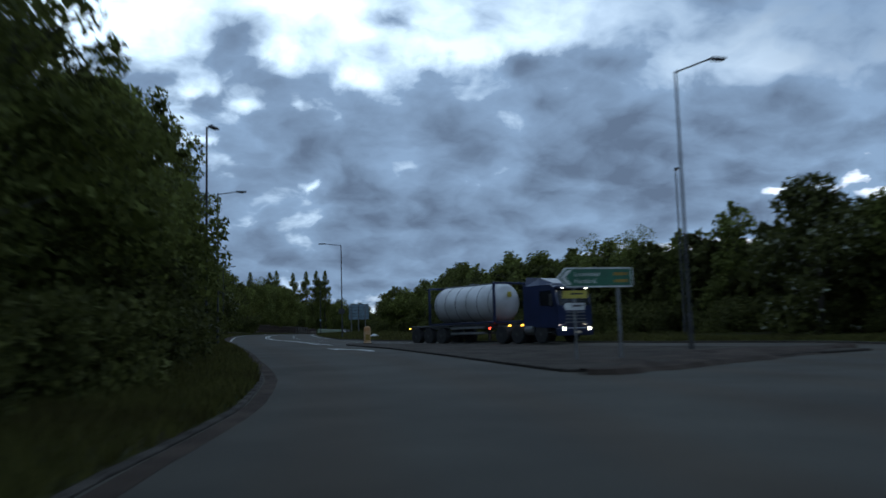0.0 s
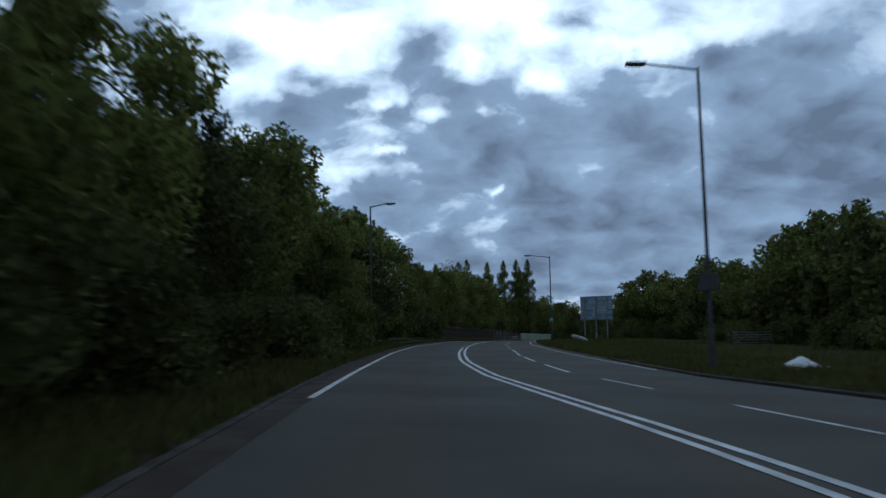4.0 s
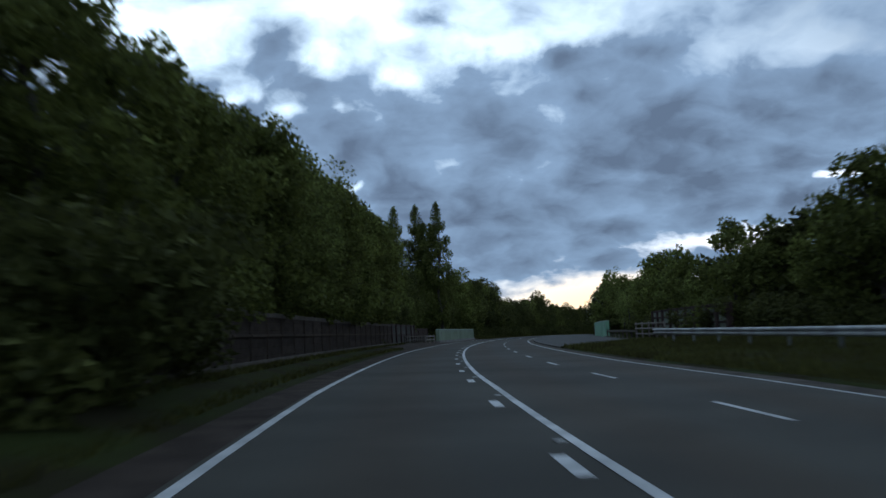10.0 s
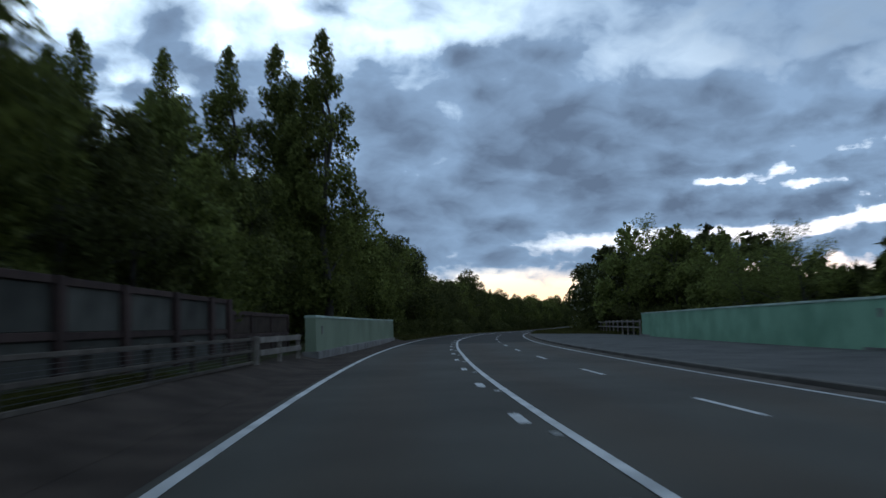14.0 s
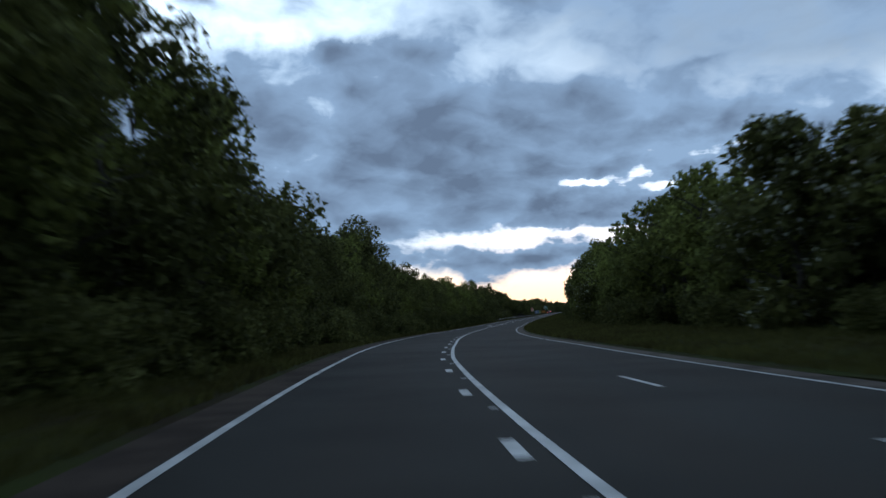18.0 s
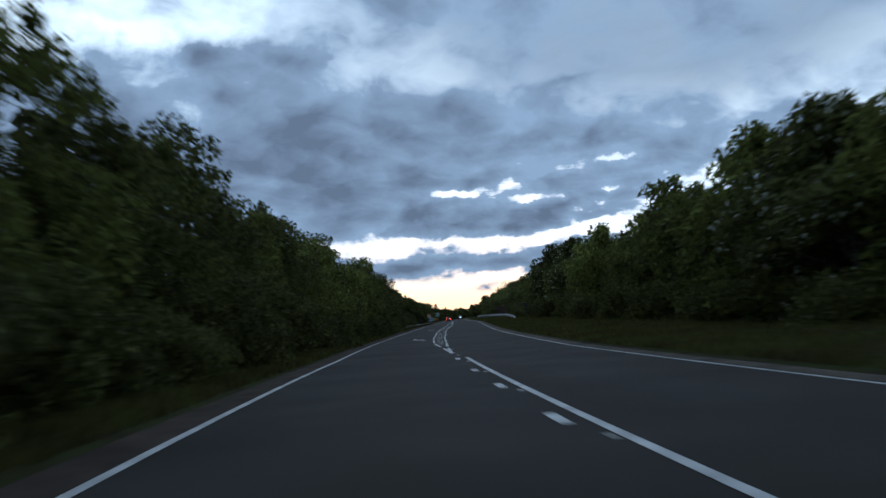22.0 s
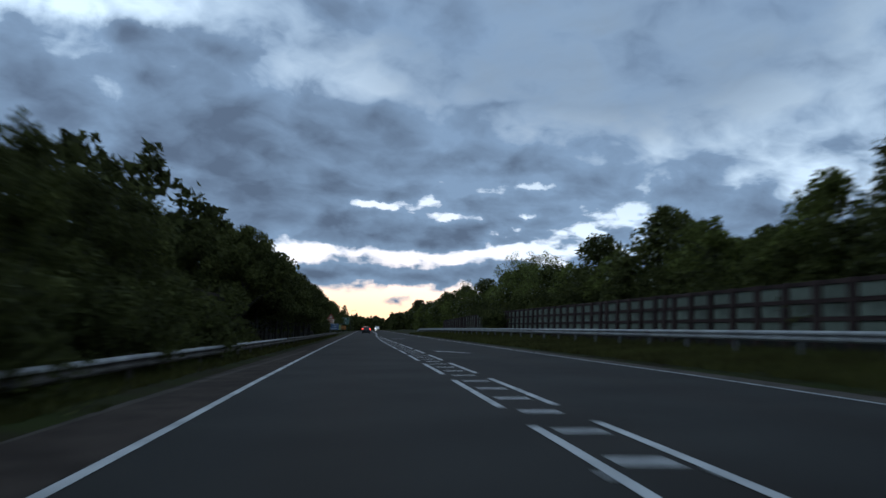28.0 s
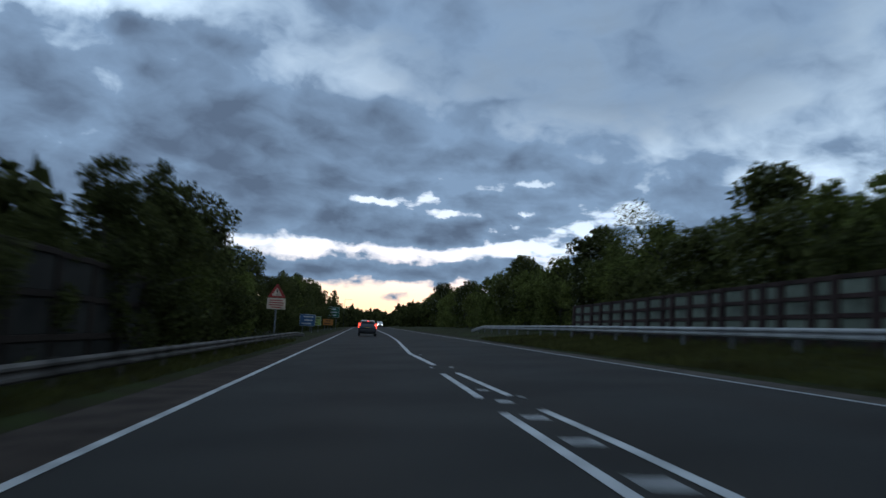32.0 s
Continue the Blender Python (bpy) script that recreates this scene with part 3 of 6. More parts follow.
def part(name, shape, mat, parent, label="", smooth=False, m=None):
    """One mesh object, under a thing or a part."""
    me = shape if isinstance(shape, bpy.types.Mesh) else shape.mesh(name, mat, smooth)
    ob = new(name, me)
    ob.parent = parent
    if m is not None:
        ob.matrix_basis = m
    return tagged(ob, label)


def thing(name, label, category, group="", kind="", m=None):
    ob = new(name)
    ob.empty_display_size = 0.2
    if m is not None:
        ob.matrix_basis = m
    return tagged(ob, label, category, group, kind)


def strip(rows, name, mat, kind="structure", label="", parent=None, across=None):
    """A sheet between rows of points."""
    n = len(rows[0])
    sh = Shape()
    sh.v = [tuple(p) for r in rows for p in r]
    sh.f = [(k * n + i, k * n + i + 1, (k + 1) * n + i + 1, (k + 1) * n + i) for k in range(len(rows) - 1) for i in range(n - 1)]
    me = bpy.data.meshes.new(name)
    me.from_pydata(sh.v, [], sh.f)
    me.materials.append(mat)
    if across:
        layer = me.uv_layers.new(name="across")
        layer.data.foreach_set("uv", [q for f in sh.f for i in f for q in (across[i // n][i % n], i // n)])
    ob = new(name, me)
    ob.parent = parent
    return tagged(ob, label, kind=kind)


# ---- ground: one sheet to the horizon, dipping under the carriageway ----
def bumpy(s, o):
    far = min(1.0, max(0.0, (abs(o) - 8) / 25))
    return noise.noise(Vector((s * 0.11, o * 0.23, 0))) * (0.07 + 0.5 * far)


left_rise = table([(100, 0), (132, 0.28), (278, 0.30), (305, 0.05)])
right_rise = table([(60, 0.02), (130, 0.22), (186, 0.22), (195, -0.24), (293, -0.24), (303, 0.22), (700, 0.22)])
s_rows = [-1500, -700, -300, -150, -90, -60] + list(range(-40, 100, 2)) + list(range(100, 660, 4)) + [670, 690, 720, 760, 820] + list(range(860, 1100, 15)) + [1200]
ground_rows = []
for s in s_rows:
    lk, rk = left_kerb(s), right_kerb(s)
    row = []
    for o, h in ((-1500, 0), (-500, 0), (-180, 0), (-80, 0.3), (-45, 0.3), (-28, 0.2), (-18, 0.15), (-12, 0.10), (-9, 0.05), (-7, 0.04), (-5.6, 0.03), (-4.6, 0.03)):
        row.append(place(s, min(o, lk - 0.8), h + left_rise(s) + bumpy(s, o)))
    lip = 0.035 if s < 90 else 0.004
    row += [place(s, lk - 0.35, 0.04), place(s, lk - 0.02 if s < 90 else lk + 0.04, lip), place(s, lk if s < 90 else lk + 0.06, -0.10), place(s, 0, -0.12), place(s, rk, -0.10), place(s, rk + 0.02, 0.07 if s < 96 or 193 < s < 297 else 0.006), place(s, rk + 0.4, 0.09 if s < 96 or 193 < s < 297 else 0.03)]
    for o, h in ((1.5, 0.08), (3, 0.07), (5, 0.08), (8, 0.1), (12, 0.2), (20, 0.2), (40, 0.2), (90, 0.1), (180, 0), (330, 0)):
        row.append(place(s, rk + o, h + right_rise(s) * min(1, o / 4) + bumpy(s, o)))
    ground_rows.append(row)
ground = strip(ground_rows, "ground", SOIL, label="dark verge of rough grass and bare soil")

far = Shape().add([(-4000, -4000, -1.3), (4000, -4000, -1.3), (4000, 4000, -1.3), (-4000, 4000, -1.3)], [(0, 1, 2, 3)])
part("far_field", far, SOIL, ground, "dark fields reaching the horizon")
# bare trodden soil below the fence before the bridge
bank = []
for s in range(206, 279, 3):
    lk = left_kerb(s)
    bank.append([place(s, -4.35, 0.05 + left_rise(s) * 0.85 + bumpy(s, -4.6)), place(s, lk - 0.35, 0.052), place(s, lk + 0.05, 0.008)])
strip(bank, "bare_soil", DIRT, kind="", parent=ground, label="bare brown soil with wheel marks")

# ---- carriageway ----
rows, wide = [], []
for s in [-1500, -300, -100] + list(range(-60, 60, 2)) + list(range(60, 262, 4)) + [263]:
    lk, rk = left_kerb(s), right_kerb(s)
    rows.append([place(s, lk + (rk - lk) * k / 8, 0.0) for k in range(9)])
    wide.append([lk + (rk - lk) * k / 8 for k in range(9)])
road = strip(rows, "road", ASPHALT, label="grey asphalt carriageway with worn wheel tracks", across=wide)
rows, wide = [], []
for s in [263] + list(range(266, 700, 4)) + list(range(700, 1080, 10)) + [1500]:
    lk, rk = left_kerb(s), right_kerb(s)
    rows.append([place(s, lk + (rk - lk) * k / 8, 0.0) for k in range(9)])
    wide.append([lk + (rk - lk) * k / 8 for k in range(9)])
road_dark = strip(rows, "road", ASPHALT_DARK, label="darker asphalt carriageway from the bridge on", across=wide)


def ribbon(name, s0, s1, o_of, width, mat, lift, parent, step=2.0, label=""):
    n = max(1, int(math.ceil((s1 - s0) / step)))
    rows = [[place(s, o_of(s) - width / 2, lift), place(s, o_of(s) + width / 2, lift)] for s in (s0 + (s1 - s0) * k / n for k in range(n + 1))]
    ob = strip(rows, name, mat, parent=parent, kind="")
    if label:
        ob["label"] = label
    return ob


# dirty margin between the edge line and the grass
ribbon("dirty_margin", 474, 900, lambda s: (left_kerb(s) + left_line(s)) / 2 - 0.05, 1.45, DIRT, 0.004, road_dark, 4, "brown grit along the verge")
ribbon("dirty_margin", 56, 474, lambda s: (left_kerb(s) + left_line(s)) / 2 - 0.1, 0.9, DIRT, 0.004, road, 4, "brown grit along the verge")
ribbon("dirty_margin", 84, 900, lambda s: (right_kerb(s) + right_line(s)) / 2 + 0.08, 0.56, GRIT, 0.004, road, 4, "pale brown grit along the verge")
ribbon("dirty_margin", -20, 58, lambda s: left_kerb(s) + 0.24, 0.3, DIRT, 0.004, road, 2, "brown grit along the kerb")
ribbon("dirty_margin", 503, 548, table([(503, -4.0), (512, -3.82), (537, -3.2), (548, -3.05)]), 0.22, GRIT, 0.006, road_dark, 2, "pale dry soil streak along the verge")
ribbon("edge_line", 72, 900, left_line, 0.14, PAINT, 0.008, road, 4, "white painted edge line")
ribbon("edge_line", 84, 900, right_line, 0.11, PAINT_WORN, 0.008, road, 4, "white painted edge line")
ribbon("centre_line", 50, 395.5, solid_line, 0.13, PAINT, 0.008, road, 3, "solid white centre line")
ribbon("centre_line", 51, 114.7, lambda s: solid_line(s) - 0.30 - 0.25 * max(0, (62 - s) / 12), 0.13, PAINT, 0.008, road, 3, "solid white centre line")


def spaced(anchors, module):
    """Even steps between known marks."""
    out = []
    for a, b in zip(anchors, anchors[1:]):
        k = max(1, round((b - a) / module))
        out += [a + (b - a) * j / k for j in range(k)]
    return out + [anchors[-1]]


for s in spaced((117.4, 124.1, 134.4, 140.8, 145.9, 150.8, 162.8, 168.0, 185.0, 202.2, 208.5, 219.9, 225.9, 262.3, 274.3, 287.4, 292.8, 305.2, 317.1, 323.0, 334.9, 347.7, 352.4, 359.9, 364.9, 376.1, 387.3), 5.9):
    ribbon("centre_dash", s - 0.55, s + 0.55, lambda q: solid_line(q) - 0.35, 0.16, PAINT, 0.008, road)
join_line = table([(50, 9.1), (51.6, 8.5), (53.4, 7.7), (58.7, 6.65), (66, 5.6), (82, 4.55)])
for s0, s1 in ((50.2, 52.3), (53.0, 55.0), (57.4, 61.4), (66.5, 70.5), (74.5, 78.5)):
    ribbon("lane_dash", s0, s1, join_line, 0.11, PAINT_WORN, 0.008, road, 0.5)
ribbon("lane_dash", 116.0, 118.4, lane_line, 0.11, PAINT, 0.008, road)
for s in (82.0, 91.0, 98.9, 106.3):
    ribbon("lane_dash", s, s + 5.8, lane_line, 0.11, PAINT, 0.008, road)
for s in spaced((122.7, 132.4, 138.8, 146.8, 154.6, 163.2, 171.2, 187.6, 203.4, 212.5, 220.8, 229.6, 265, 274.2, 282.3, 290.9, 299.8), 8.9):
    ribbon("lane_dash", s - 1.25, s + 1.25, lane_line, 0.11, PAINT, 0.008, road)
# hatched strip with broken borders
ribbon("centre_line", 617, 900, table([(617, 2.15), (626, 1.98), (651, 2.55), (680, 2.85), (900, 2.85)]), 0.16, PAINT, 0.009, road_dark, 3, "solid white centre line")
half_hatch = table([(394, 0.16), (402, 0.02), (410, 0.2), (416, 0.38), (440, 0.46), (500, 0.45), (570, 0.43), (602, 0.33), (620, 0.10)])
hatch_shift = table([(470, 0), (500, 1.2), (530, 1.4), (550, 0.9), (570, 0.3), (580, -0.4), (590, 0)])
for k in range(-4, 21):
    s = 434.7 + 8.6 * k
    s += hatch_shift(s)
    for side in (-1, 1):
        ribbon("hatch_border", s + 0.3 * (side > 0), s + 6.3 + 0.3 * (side > 0), lambda q: hatch_mid(q) + side * half_hatch(q), 0.13, PAINT, 0.008, road)
ribbon("hatch_border", 394.2, 395.5, lambda q: 2.04, 0.17, PAINT, 0.008, road)
for k in range(-13, 92):
    s = 440.3 + 2.15 * k
    s += hatch_shift(s)
    w = half_hatch(s) - 0.17
    if w > 0.08 and s < 612:
        m0 = hatch_mid(s)
        quad = [[place(s + 0.05, m0 - w, 0.008), place(s - 0.05, m0 + w, 0.008)], [place(s + 0.40, m0 - w, 0.008), place(s + 0.30, m0 + w, 0.008)]]
        strip(quad, "hatch_bar", PAINT_WORN, parent=road, kind="")


def arrow(s, o, length, lean, head, mat=PAINT_WORN):
    """A bent deflection arrow on the road."""
    sh = Shape()
    pts = [(0, 0.0, 0.15), (0.2, 0.0, 0.16), (0.45, 0.16, 0.17), (0.68, 0.58, 0.16)]
    rows = [[place(s + length * a, o + lean * b - w, 0.009), place(s + length * a, o + lean * b + w, 0.009)] for a, b, w in pts]
    sh.v = [tuple(p) for r in rows for p in r]
    sh.f = [(2 * k, 2 * k + 1, 2 * k + 3, 2 * k + 2) for k in range(len(rows) - 1)]
    sh.add([place(s + length * 0.60, o + lean * 0.6 - head, 0.009), place(s + length * 0.74, o + lean * 0.6 + head, 0.009), place(s + length, o + lean, 0.009)], [(0, 1, 2)])
    return part("arrow_marking", sh, mat, road, "worn white arrow")


arrow(37.2, 3.63, 6.05, -1.37, 0.33, PAINT)


def bent_arrow(stem, barbs, tip):
    """A deflection arrow: stem points, head corners and tip, as distance and offset."""
    sh = Shape()
    sh.v = [tuple(place(s, o + side * 0.13, 0.009)) for s, o in stem for side in (-1, 1)]
    sh.f = [(2 * k, 2 * k + 1, 2 * k + 3, 2 * k + 2) for k in range(len(stem) - 1)]
    sh.add([place(*barbs[0], 0.009), place(*barbs[1], 0.009), place(*tip, 0.009)], [(0, 1, 2)])
    return part("arrow_marking", sh, PAINT_WORN, road_dark, "worn white arrow")


for ds in (0.0, 46.0):
    bent_arrow([(432.2 + ds, -0.04), (430.4 + ds, -0.02), (429.2 + ds, 0.1), (428.3 + ds, 0.32)], [(429.1 + ds, 0.60), (427.3 + ds, 0.12)], (426.2 + ds, 0.97))
for ds, do in ((0.0, 0.0), (51.3, -0.28)):
    bent_arrow([(538.6 + ds, 4.98 + do), (539.8 + ds, 4.68 + do), (541.3 + ds, 4.28 + do)], [(541.6 + ds, 4.70 + do), (541.3 + ds, 3.82 + do)], (542.9 + ds, 3.67 + do))
# gore chevrons beyond the island's tip
for s, o0, o1 in ((50.3, 4.5, 5.9), (52.2, 4.4, 6.0), (54.4, 4.3, 5.1)):
    strip([[place(s, o0, 0.008), place(s - 0.8, o1, 0.008)], [place(s + 0.3, o0, 0.008), place(s - 0.5, o1, 0.008)]], "hatch_bar", PAINT_WORN, parent=road, kind="")
# reflecting studs beside the centre line
stud_shape = Shape().box((0, 0, 0.008), (0.11, 0.13, 0.016), 0.006)
stud_mesh = stud_shape.mesh("road_stud", PAINT_WORN)
for k in range(52):
    s = 110.3 + 6.0 * k * (1 if k < 48 else 1)
    part("road_stud", stud_mesh, None, road, m=at(s, solid_line(s) - 0.16, 0.004))
for k in range(24):
    s = 419.3 + 9.0 * k
    for side in (-1, 1):
        part("road_stud", stud_mesh, None, road, m=at(s + 7.4, hatch_mid(s) + side * (half_hatch(s) + 0.02), 0.004))

# ---- traffic island with kerbstones ----
ISLAND = [(18.2, 6.6), (19, 5.5), (23, 5.25), (30, 5.1), (39.5, 4.95), (43, 4.65), (47.5, 4.3), (49.2, 4.5), (49.8, 5.1), (47, 6.4), (43, 8.3), (37, 10.6), (31, 14), (26.5, 17), (23.2, 17.6), (22.3, 14.4), (20, 9.8)]
isl = thing("traffic_island", "low paved traffic island with dirty concrete kerbs", "traffic island", kind="structure")
sh = Shape()
top = [place(s, o, 0.07) for s, o in ISLAND]
low = [place(s, o, -0.05) for s, o in ISLAND]
n = len(ISLAND)
sh.add(top + low, [tuple(range(n))] + [(i, (i + 1) % n, n + (i + 1) % n, n + i) for i in range(n)])
part("paving", sh, ISLAND_FILL, isl, "cracked asphalt infill with soil patches")
kerb_mesh = Shape().box((0, 0, 0.02), (0.91, 0.125, 0.22), 0.02).mesh("kerbstone", KERB)
for i in range(n):
    (s0, o0), (s1, o1) = ISLAND[i], ISLAND[(i + 1) % n]
    a, b = place(s0, o0), place(s1, o1)
    d = b - a
    k = max(1, round(d.length / 0.92))
    for j in range(k):
        p = a + d * ((j + 0.5) / k) - Vector((0, 0, 0.052))
        part("kerbstone", kerb_mesh, None, isl, m=Matrix.Translation(p) @ pose(0, 0, 0, 0, 0, math.degrees(math.atan2(d.y, d.x))) @ Matrix.Diagonal((d.length / k / 0.92, 1, 1, 1)))
for s, o, r in ((24.5, 13.5, 1.7), (22.6, 10.5, 1.3), (25.5, 16, 1.2), (21.5, 8, 0.8), (34, 6.4, 0.7), (41, 6.2, 0.5)):
    ring = [place(s + r * 1.1 * math.cos(a) * (0.8 + 0.3 * noise.noise(Vector((a, s, 0)))), o + r * 1.4 * math.sin(a) * (0.8 + 0.3 * noise.noise(Vector((a, o, 3)))), 0.077) for a in [6.283 * q / 18 for q in range(18)]]
    part("soil_patch", Shape().add(ring, [tuple(range(18))]), DIRT, isl, "dark soil washed over the paving")
soil_front = table([(5.6, 18.0), (6.2, 17.6), (9.1, 19.1), (12.4, 21.0), (15.0, 22.7), (17.5, 24.4), (18.8, 25.3)])
soil_wide = table([(5.6, 0.5), (7.0, 1.2), (9.0, 1.5), (11.0, 2.0), (12.8, 4.2), (14.5, 3.4), (16.0, 2.4), (17.6, 1.1), (18.8, 0.3)])
heap = []
for k in range(67):
    o = 5.6 + 0.2 * k
    wob = noise.noise(Vector((o * 1.3, 0.4, 7)))
    row = []
    for j in range(9):
        q = j / 8
        lift = math.sin(math.pi * q) ** 0.7 * (0.05 + 0.09 * max(0, noise.noise(Vector((o * 0.9, q * 3, 2))) + 0.35))
        row.append(place(soil_front(o) - 0.22 + 0.25 * wob + (soil_wide(o) * (1 + 0.4 * wob) + 0.2) * q, o, (0.004 if j == 0 else 0.072) + lift))
    heap.append(row)
strip(heap, "soil_patch", DIRT, parent=isl, kind="", label="dark soil and litter heaped along the kerb")
# kerbstones along the grass on both sides near the junction
kerb_pale = Shape().box((0, 0, 0.02), (0.91, 0.125, 0.22), 0.02).mesh("kerbstone", KERB_PALE)
kerb_run = thing("kerb_line", "weathered concrete kerbstones along the grass", "kerb", kind="structure")
for side, k0, k1 in ((0, -6, 96), (1, 24, 102)):
    fn = left_kerb if side == 0 else right_kerb
    for k in range(k0, k1):
        s = k * 0.92
        p, q = place(s, fn(s)), place(s + 0.92, fn(s + 0.92))
        d = q - p
        part("kerbstone", kerb_mesh, None, kerb_run, m=Matrix.Translation((p + q) / 2 + Vector((0, 0, -0.088 if side == 0 else -0.05))) @ pose(0, 0, 0, 0, 0, math.degrees(math.atan2(d.y, d.x))) @ Matrix.Diagonal((d.length / 0.92, 1, 1, 1)))
# paved footway on the bridge
footway_edge = table([(192.5, 7.9), (195, 9.5), (200, 12.1), (206, 15.1), (272, 15.1), (280, 14.0), (286, 12.5), (288, 11.5), (292, 9.4), (296, 8.1)])
fw = [[place(s, right_kerb(s) + 0.06 + (footway_edge(s) - right_kerb(s) - 0.06) * q, 0.11 + 0.015 * q) for q in (0, 0.34, 0.67, 1)] for s in [192.6 + 2.46 * k for k in range(43)]]
for k in range(113):
    s = 193.0 + k * 0.92
    p, q = place(s, right_kerb(s) + 0.03), place(s + 0.92, right_kerb(s + 0.92) + 0.03)
    d = q - p
    part("kerbstone", kerb_pale, None, kerb_run, m=Matrix.Translation((p + q) / 2 + Vector((0, 0, -0.012))) @ pose(0, 0, 0, 0, 0, math.degrees(math.atan2(d.y, d.x))) @ Matrix.Diagonal((d.length / 0.92, 1.3, 1, 1)))
footway = strip(fw, "footway", ASPHALT_OLD, label="broad worn asphalt footway beside the bridge parapet")

# ---- trees ----
def leaf_cloud(rng, blobs, n, size, lo, hi, spire=0.0):
    """Corners of n small pointed leaves on the shells of overlapping lumps."""
    c = np.array([b[:3] for b in blobs])
    r = np.array([b[3] for b in blobs])
    i = rng.choice(len(blobs), n, p=r ** 2 / (r ** 2).sum())
    d = rng.normal(size=(n, 3))
    d /= np.linalg.norm(d, axis=1)[:, None]
    p = c[i] + d * (r[i] * rng.uniform(lo, hi, n))[:, None] * np.array([1, 1, 0.9 + spire])
    a = d * 0.4 + rng.normal(size=(n, 3)) * 0.7
    a /= np.linalg.norm(a, axis=1)[:, None]
    b = np.cross(a, rng.normal(size=(n, 3)))
    b /= np.linalg.norm(b, axis=1)[:, None]
    l = (size * rng.uniform(0.6, 1.5, n))[:, None]
    v = np.stack([p - a * l * 0.35 + b * l * 0.42, p - a * l * 0.35 - b * l * 0.42, p + a * l * 0.75], 1)
    v[:, :, 2] = np.maximum(v[:, :, 2], 0.03)
    return v


def leaf_mesh(name, seed, blobs, count, size, mat, inner=300, inner_size=0.5, spire=0.0):
    rng = np.random.default_rng(seed)
    v = leaf_cloud(rng, blobs, count, size, 0.70, 1.15, spire)
    if inner:
        v = np.concatenate([v, leaf_cloud(rng, blobs, inner, inner_size, 0.0, 0.66)])
    m = len(v)
    me = bpy.data.meshes.new(name)
    me.from_pydata(v.reshape(-1, 3).tolist(), [], np.arange(m * 3).reshape(m, 3).tolist())
    me.materials.append(mat)
    return me


def limb_shape(rng, height, r0, limbs, spread, start=0.25):
    sh = Shape()
    pts = [Vector((0, 0, -0.3))]
    for k in range(1, 6):
        pts.append(Vector((rng.uniform(-1, 1) * 0.05 * height * k / 5, rng.uniform(-1, 1) * 0.05 * height * k / 5, height * 0.85 * k / 5)))
    for k in range(5):
        sh.tube(pts[k], pts[k + 1], r0 * (1 - k / 5.5), r0 * (1 - (k + 1) / 5.5), 7, False)
    for k in range(limbs):
        f = start + (0.92 - start) * k / limbs
        seg = min(4, int(f * 5))
        base = pts[seg].lerp(pts[seg + 1], f * 5 - seg)
        a = rng.uniform(0, 6.28)
        reach = spread * rng.uniform(0.5, 0.95) * (1.1 - f * 0.6)
        tip = base + Vector((math.cos(a) * reach, math.sin(a) * reach, height * rng.uniform(0.06, 0.2)))
        mid_p = base.lerp(tip, 0.5) + Vector((0, 0, 0.15))
        sh.tube(base, mid_p, r0 * 0.35, r0 * 0.2, 5, False)
        sh.tube(mid_p, tip, r0 * 0.2, r0 * 0.05, 5, False)
    return sh


def crown_blobs(rng, height, width, low, columnar):
    blobs = []
    if columnar:
        # a spindle of steep sprays, widest below the middle, with a ragged point
        for k in range(120):
            f = rng.random() ** 0.85
            env = (1 - f ** 3.0) ** 0.7 * min(1.0, 0.6 + 1.3 * f)
            a, q = rng.uniform(0, 6.283), math.sqrt(rng.random())
            out = q * width * 1.0 * env
            blobs.append((math.cos(a) * out, math.sin(a) * out, height * (low + (0.985 - low) * f), width * rng.uniform(0.17, 0.34) * (0.35 + 0.75 * env)))
        return blobs
    for k in range(34):
        f = rng.random() ** 0.9
        z = height * (low + (0.92 - low) * f)
        env = math.sin(math.pi * min(1, 0.20 + 0.74 * f)) ** 0.7
        a, q = rng.uniform(0, 6.283), math.sqrt(rng.random())
        rad = width * rng.uniform(0.20, 0.36)
        blobs.append((math.cos(a) * q * width * 0.82 * env, math.sin(a) * q * width * 0.82 * env, z, rad * (0.55 + 0.45 * env)))
    for k in range(12):
        a = rng.uniform(0, 6.283)
        f = rng.uniform(0.72, 1.0)
        w = width * 0.75 * (1.25 - f)
        blobs.append((math.cos(a) * w * 1.6 * rng.random(), math.sin(a) * w * 1.6 * rng.random(), height * f, width * rng.uniform(0.06, 0.13)))
    return blobs


def make_tree(name, seed, height, width, label, mat, leaves=5200, leaf=0.22, low=0.18, blossom=0, columnar=False, sparse=False):
    rng = random.Random(seed)
    blobs = crown_blobs(rng, height, width, low, columnar)
    root = thing(name, label, "tree")
    part("trunk", limb_shape(rng, height, 0.014 * height + 0.03, 9, width), BARK, root, smooth=True)
    part("crown", leaf_mesh("crown", seed, blobs, leaves, leaf, mat, 60 if sparse else 760, 0.18 if sparse else 0.30, 0.5 if columnar else 0.0), None, root)
    if blossom:
        part("blossom", leaf_mesh("blossom", seed + 50, blobs, blossom, 0.14, BLOSSOM, 0), None, root, "small white blossom clusters")
    return root


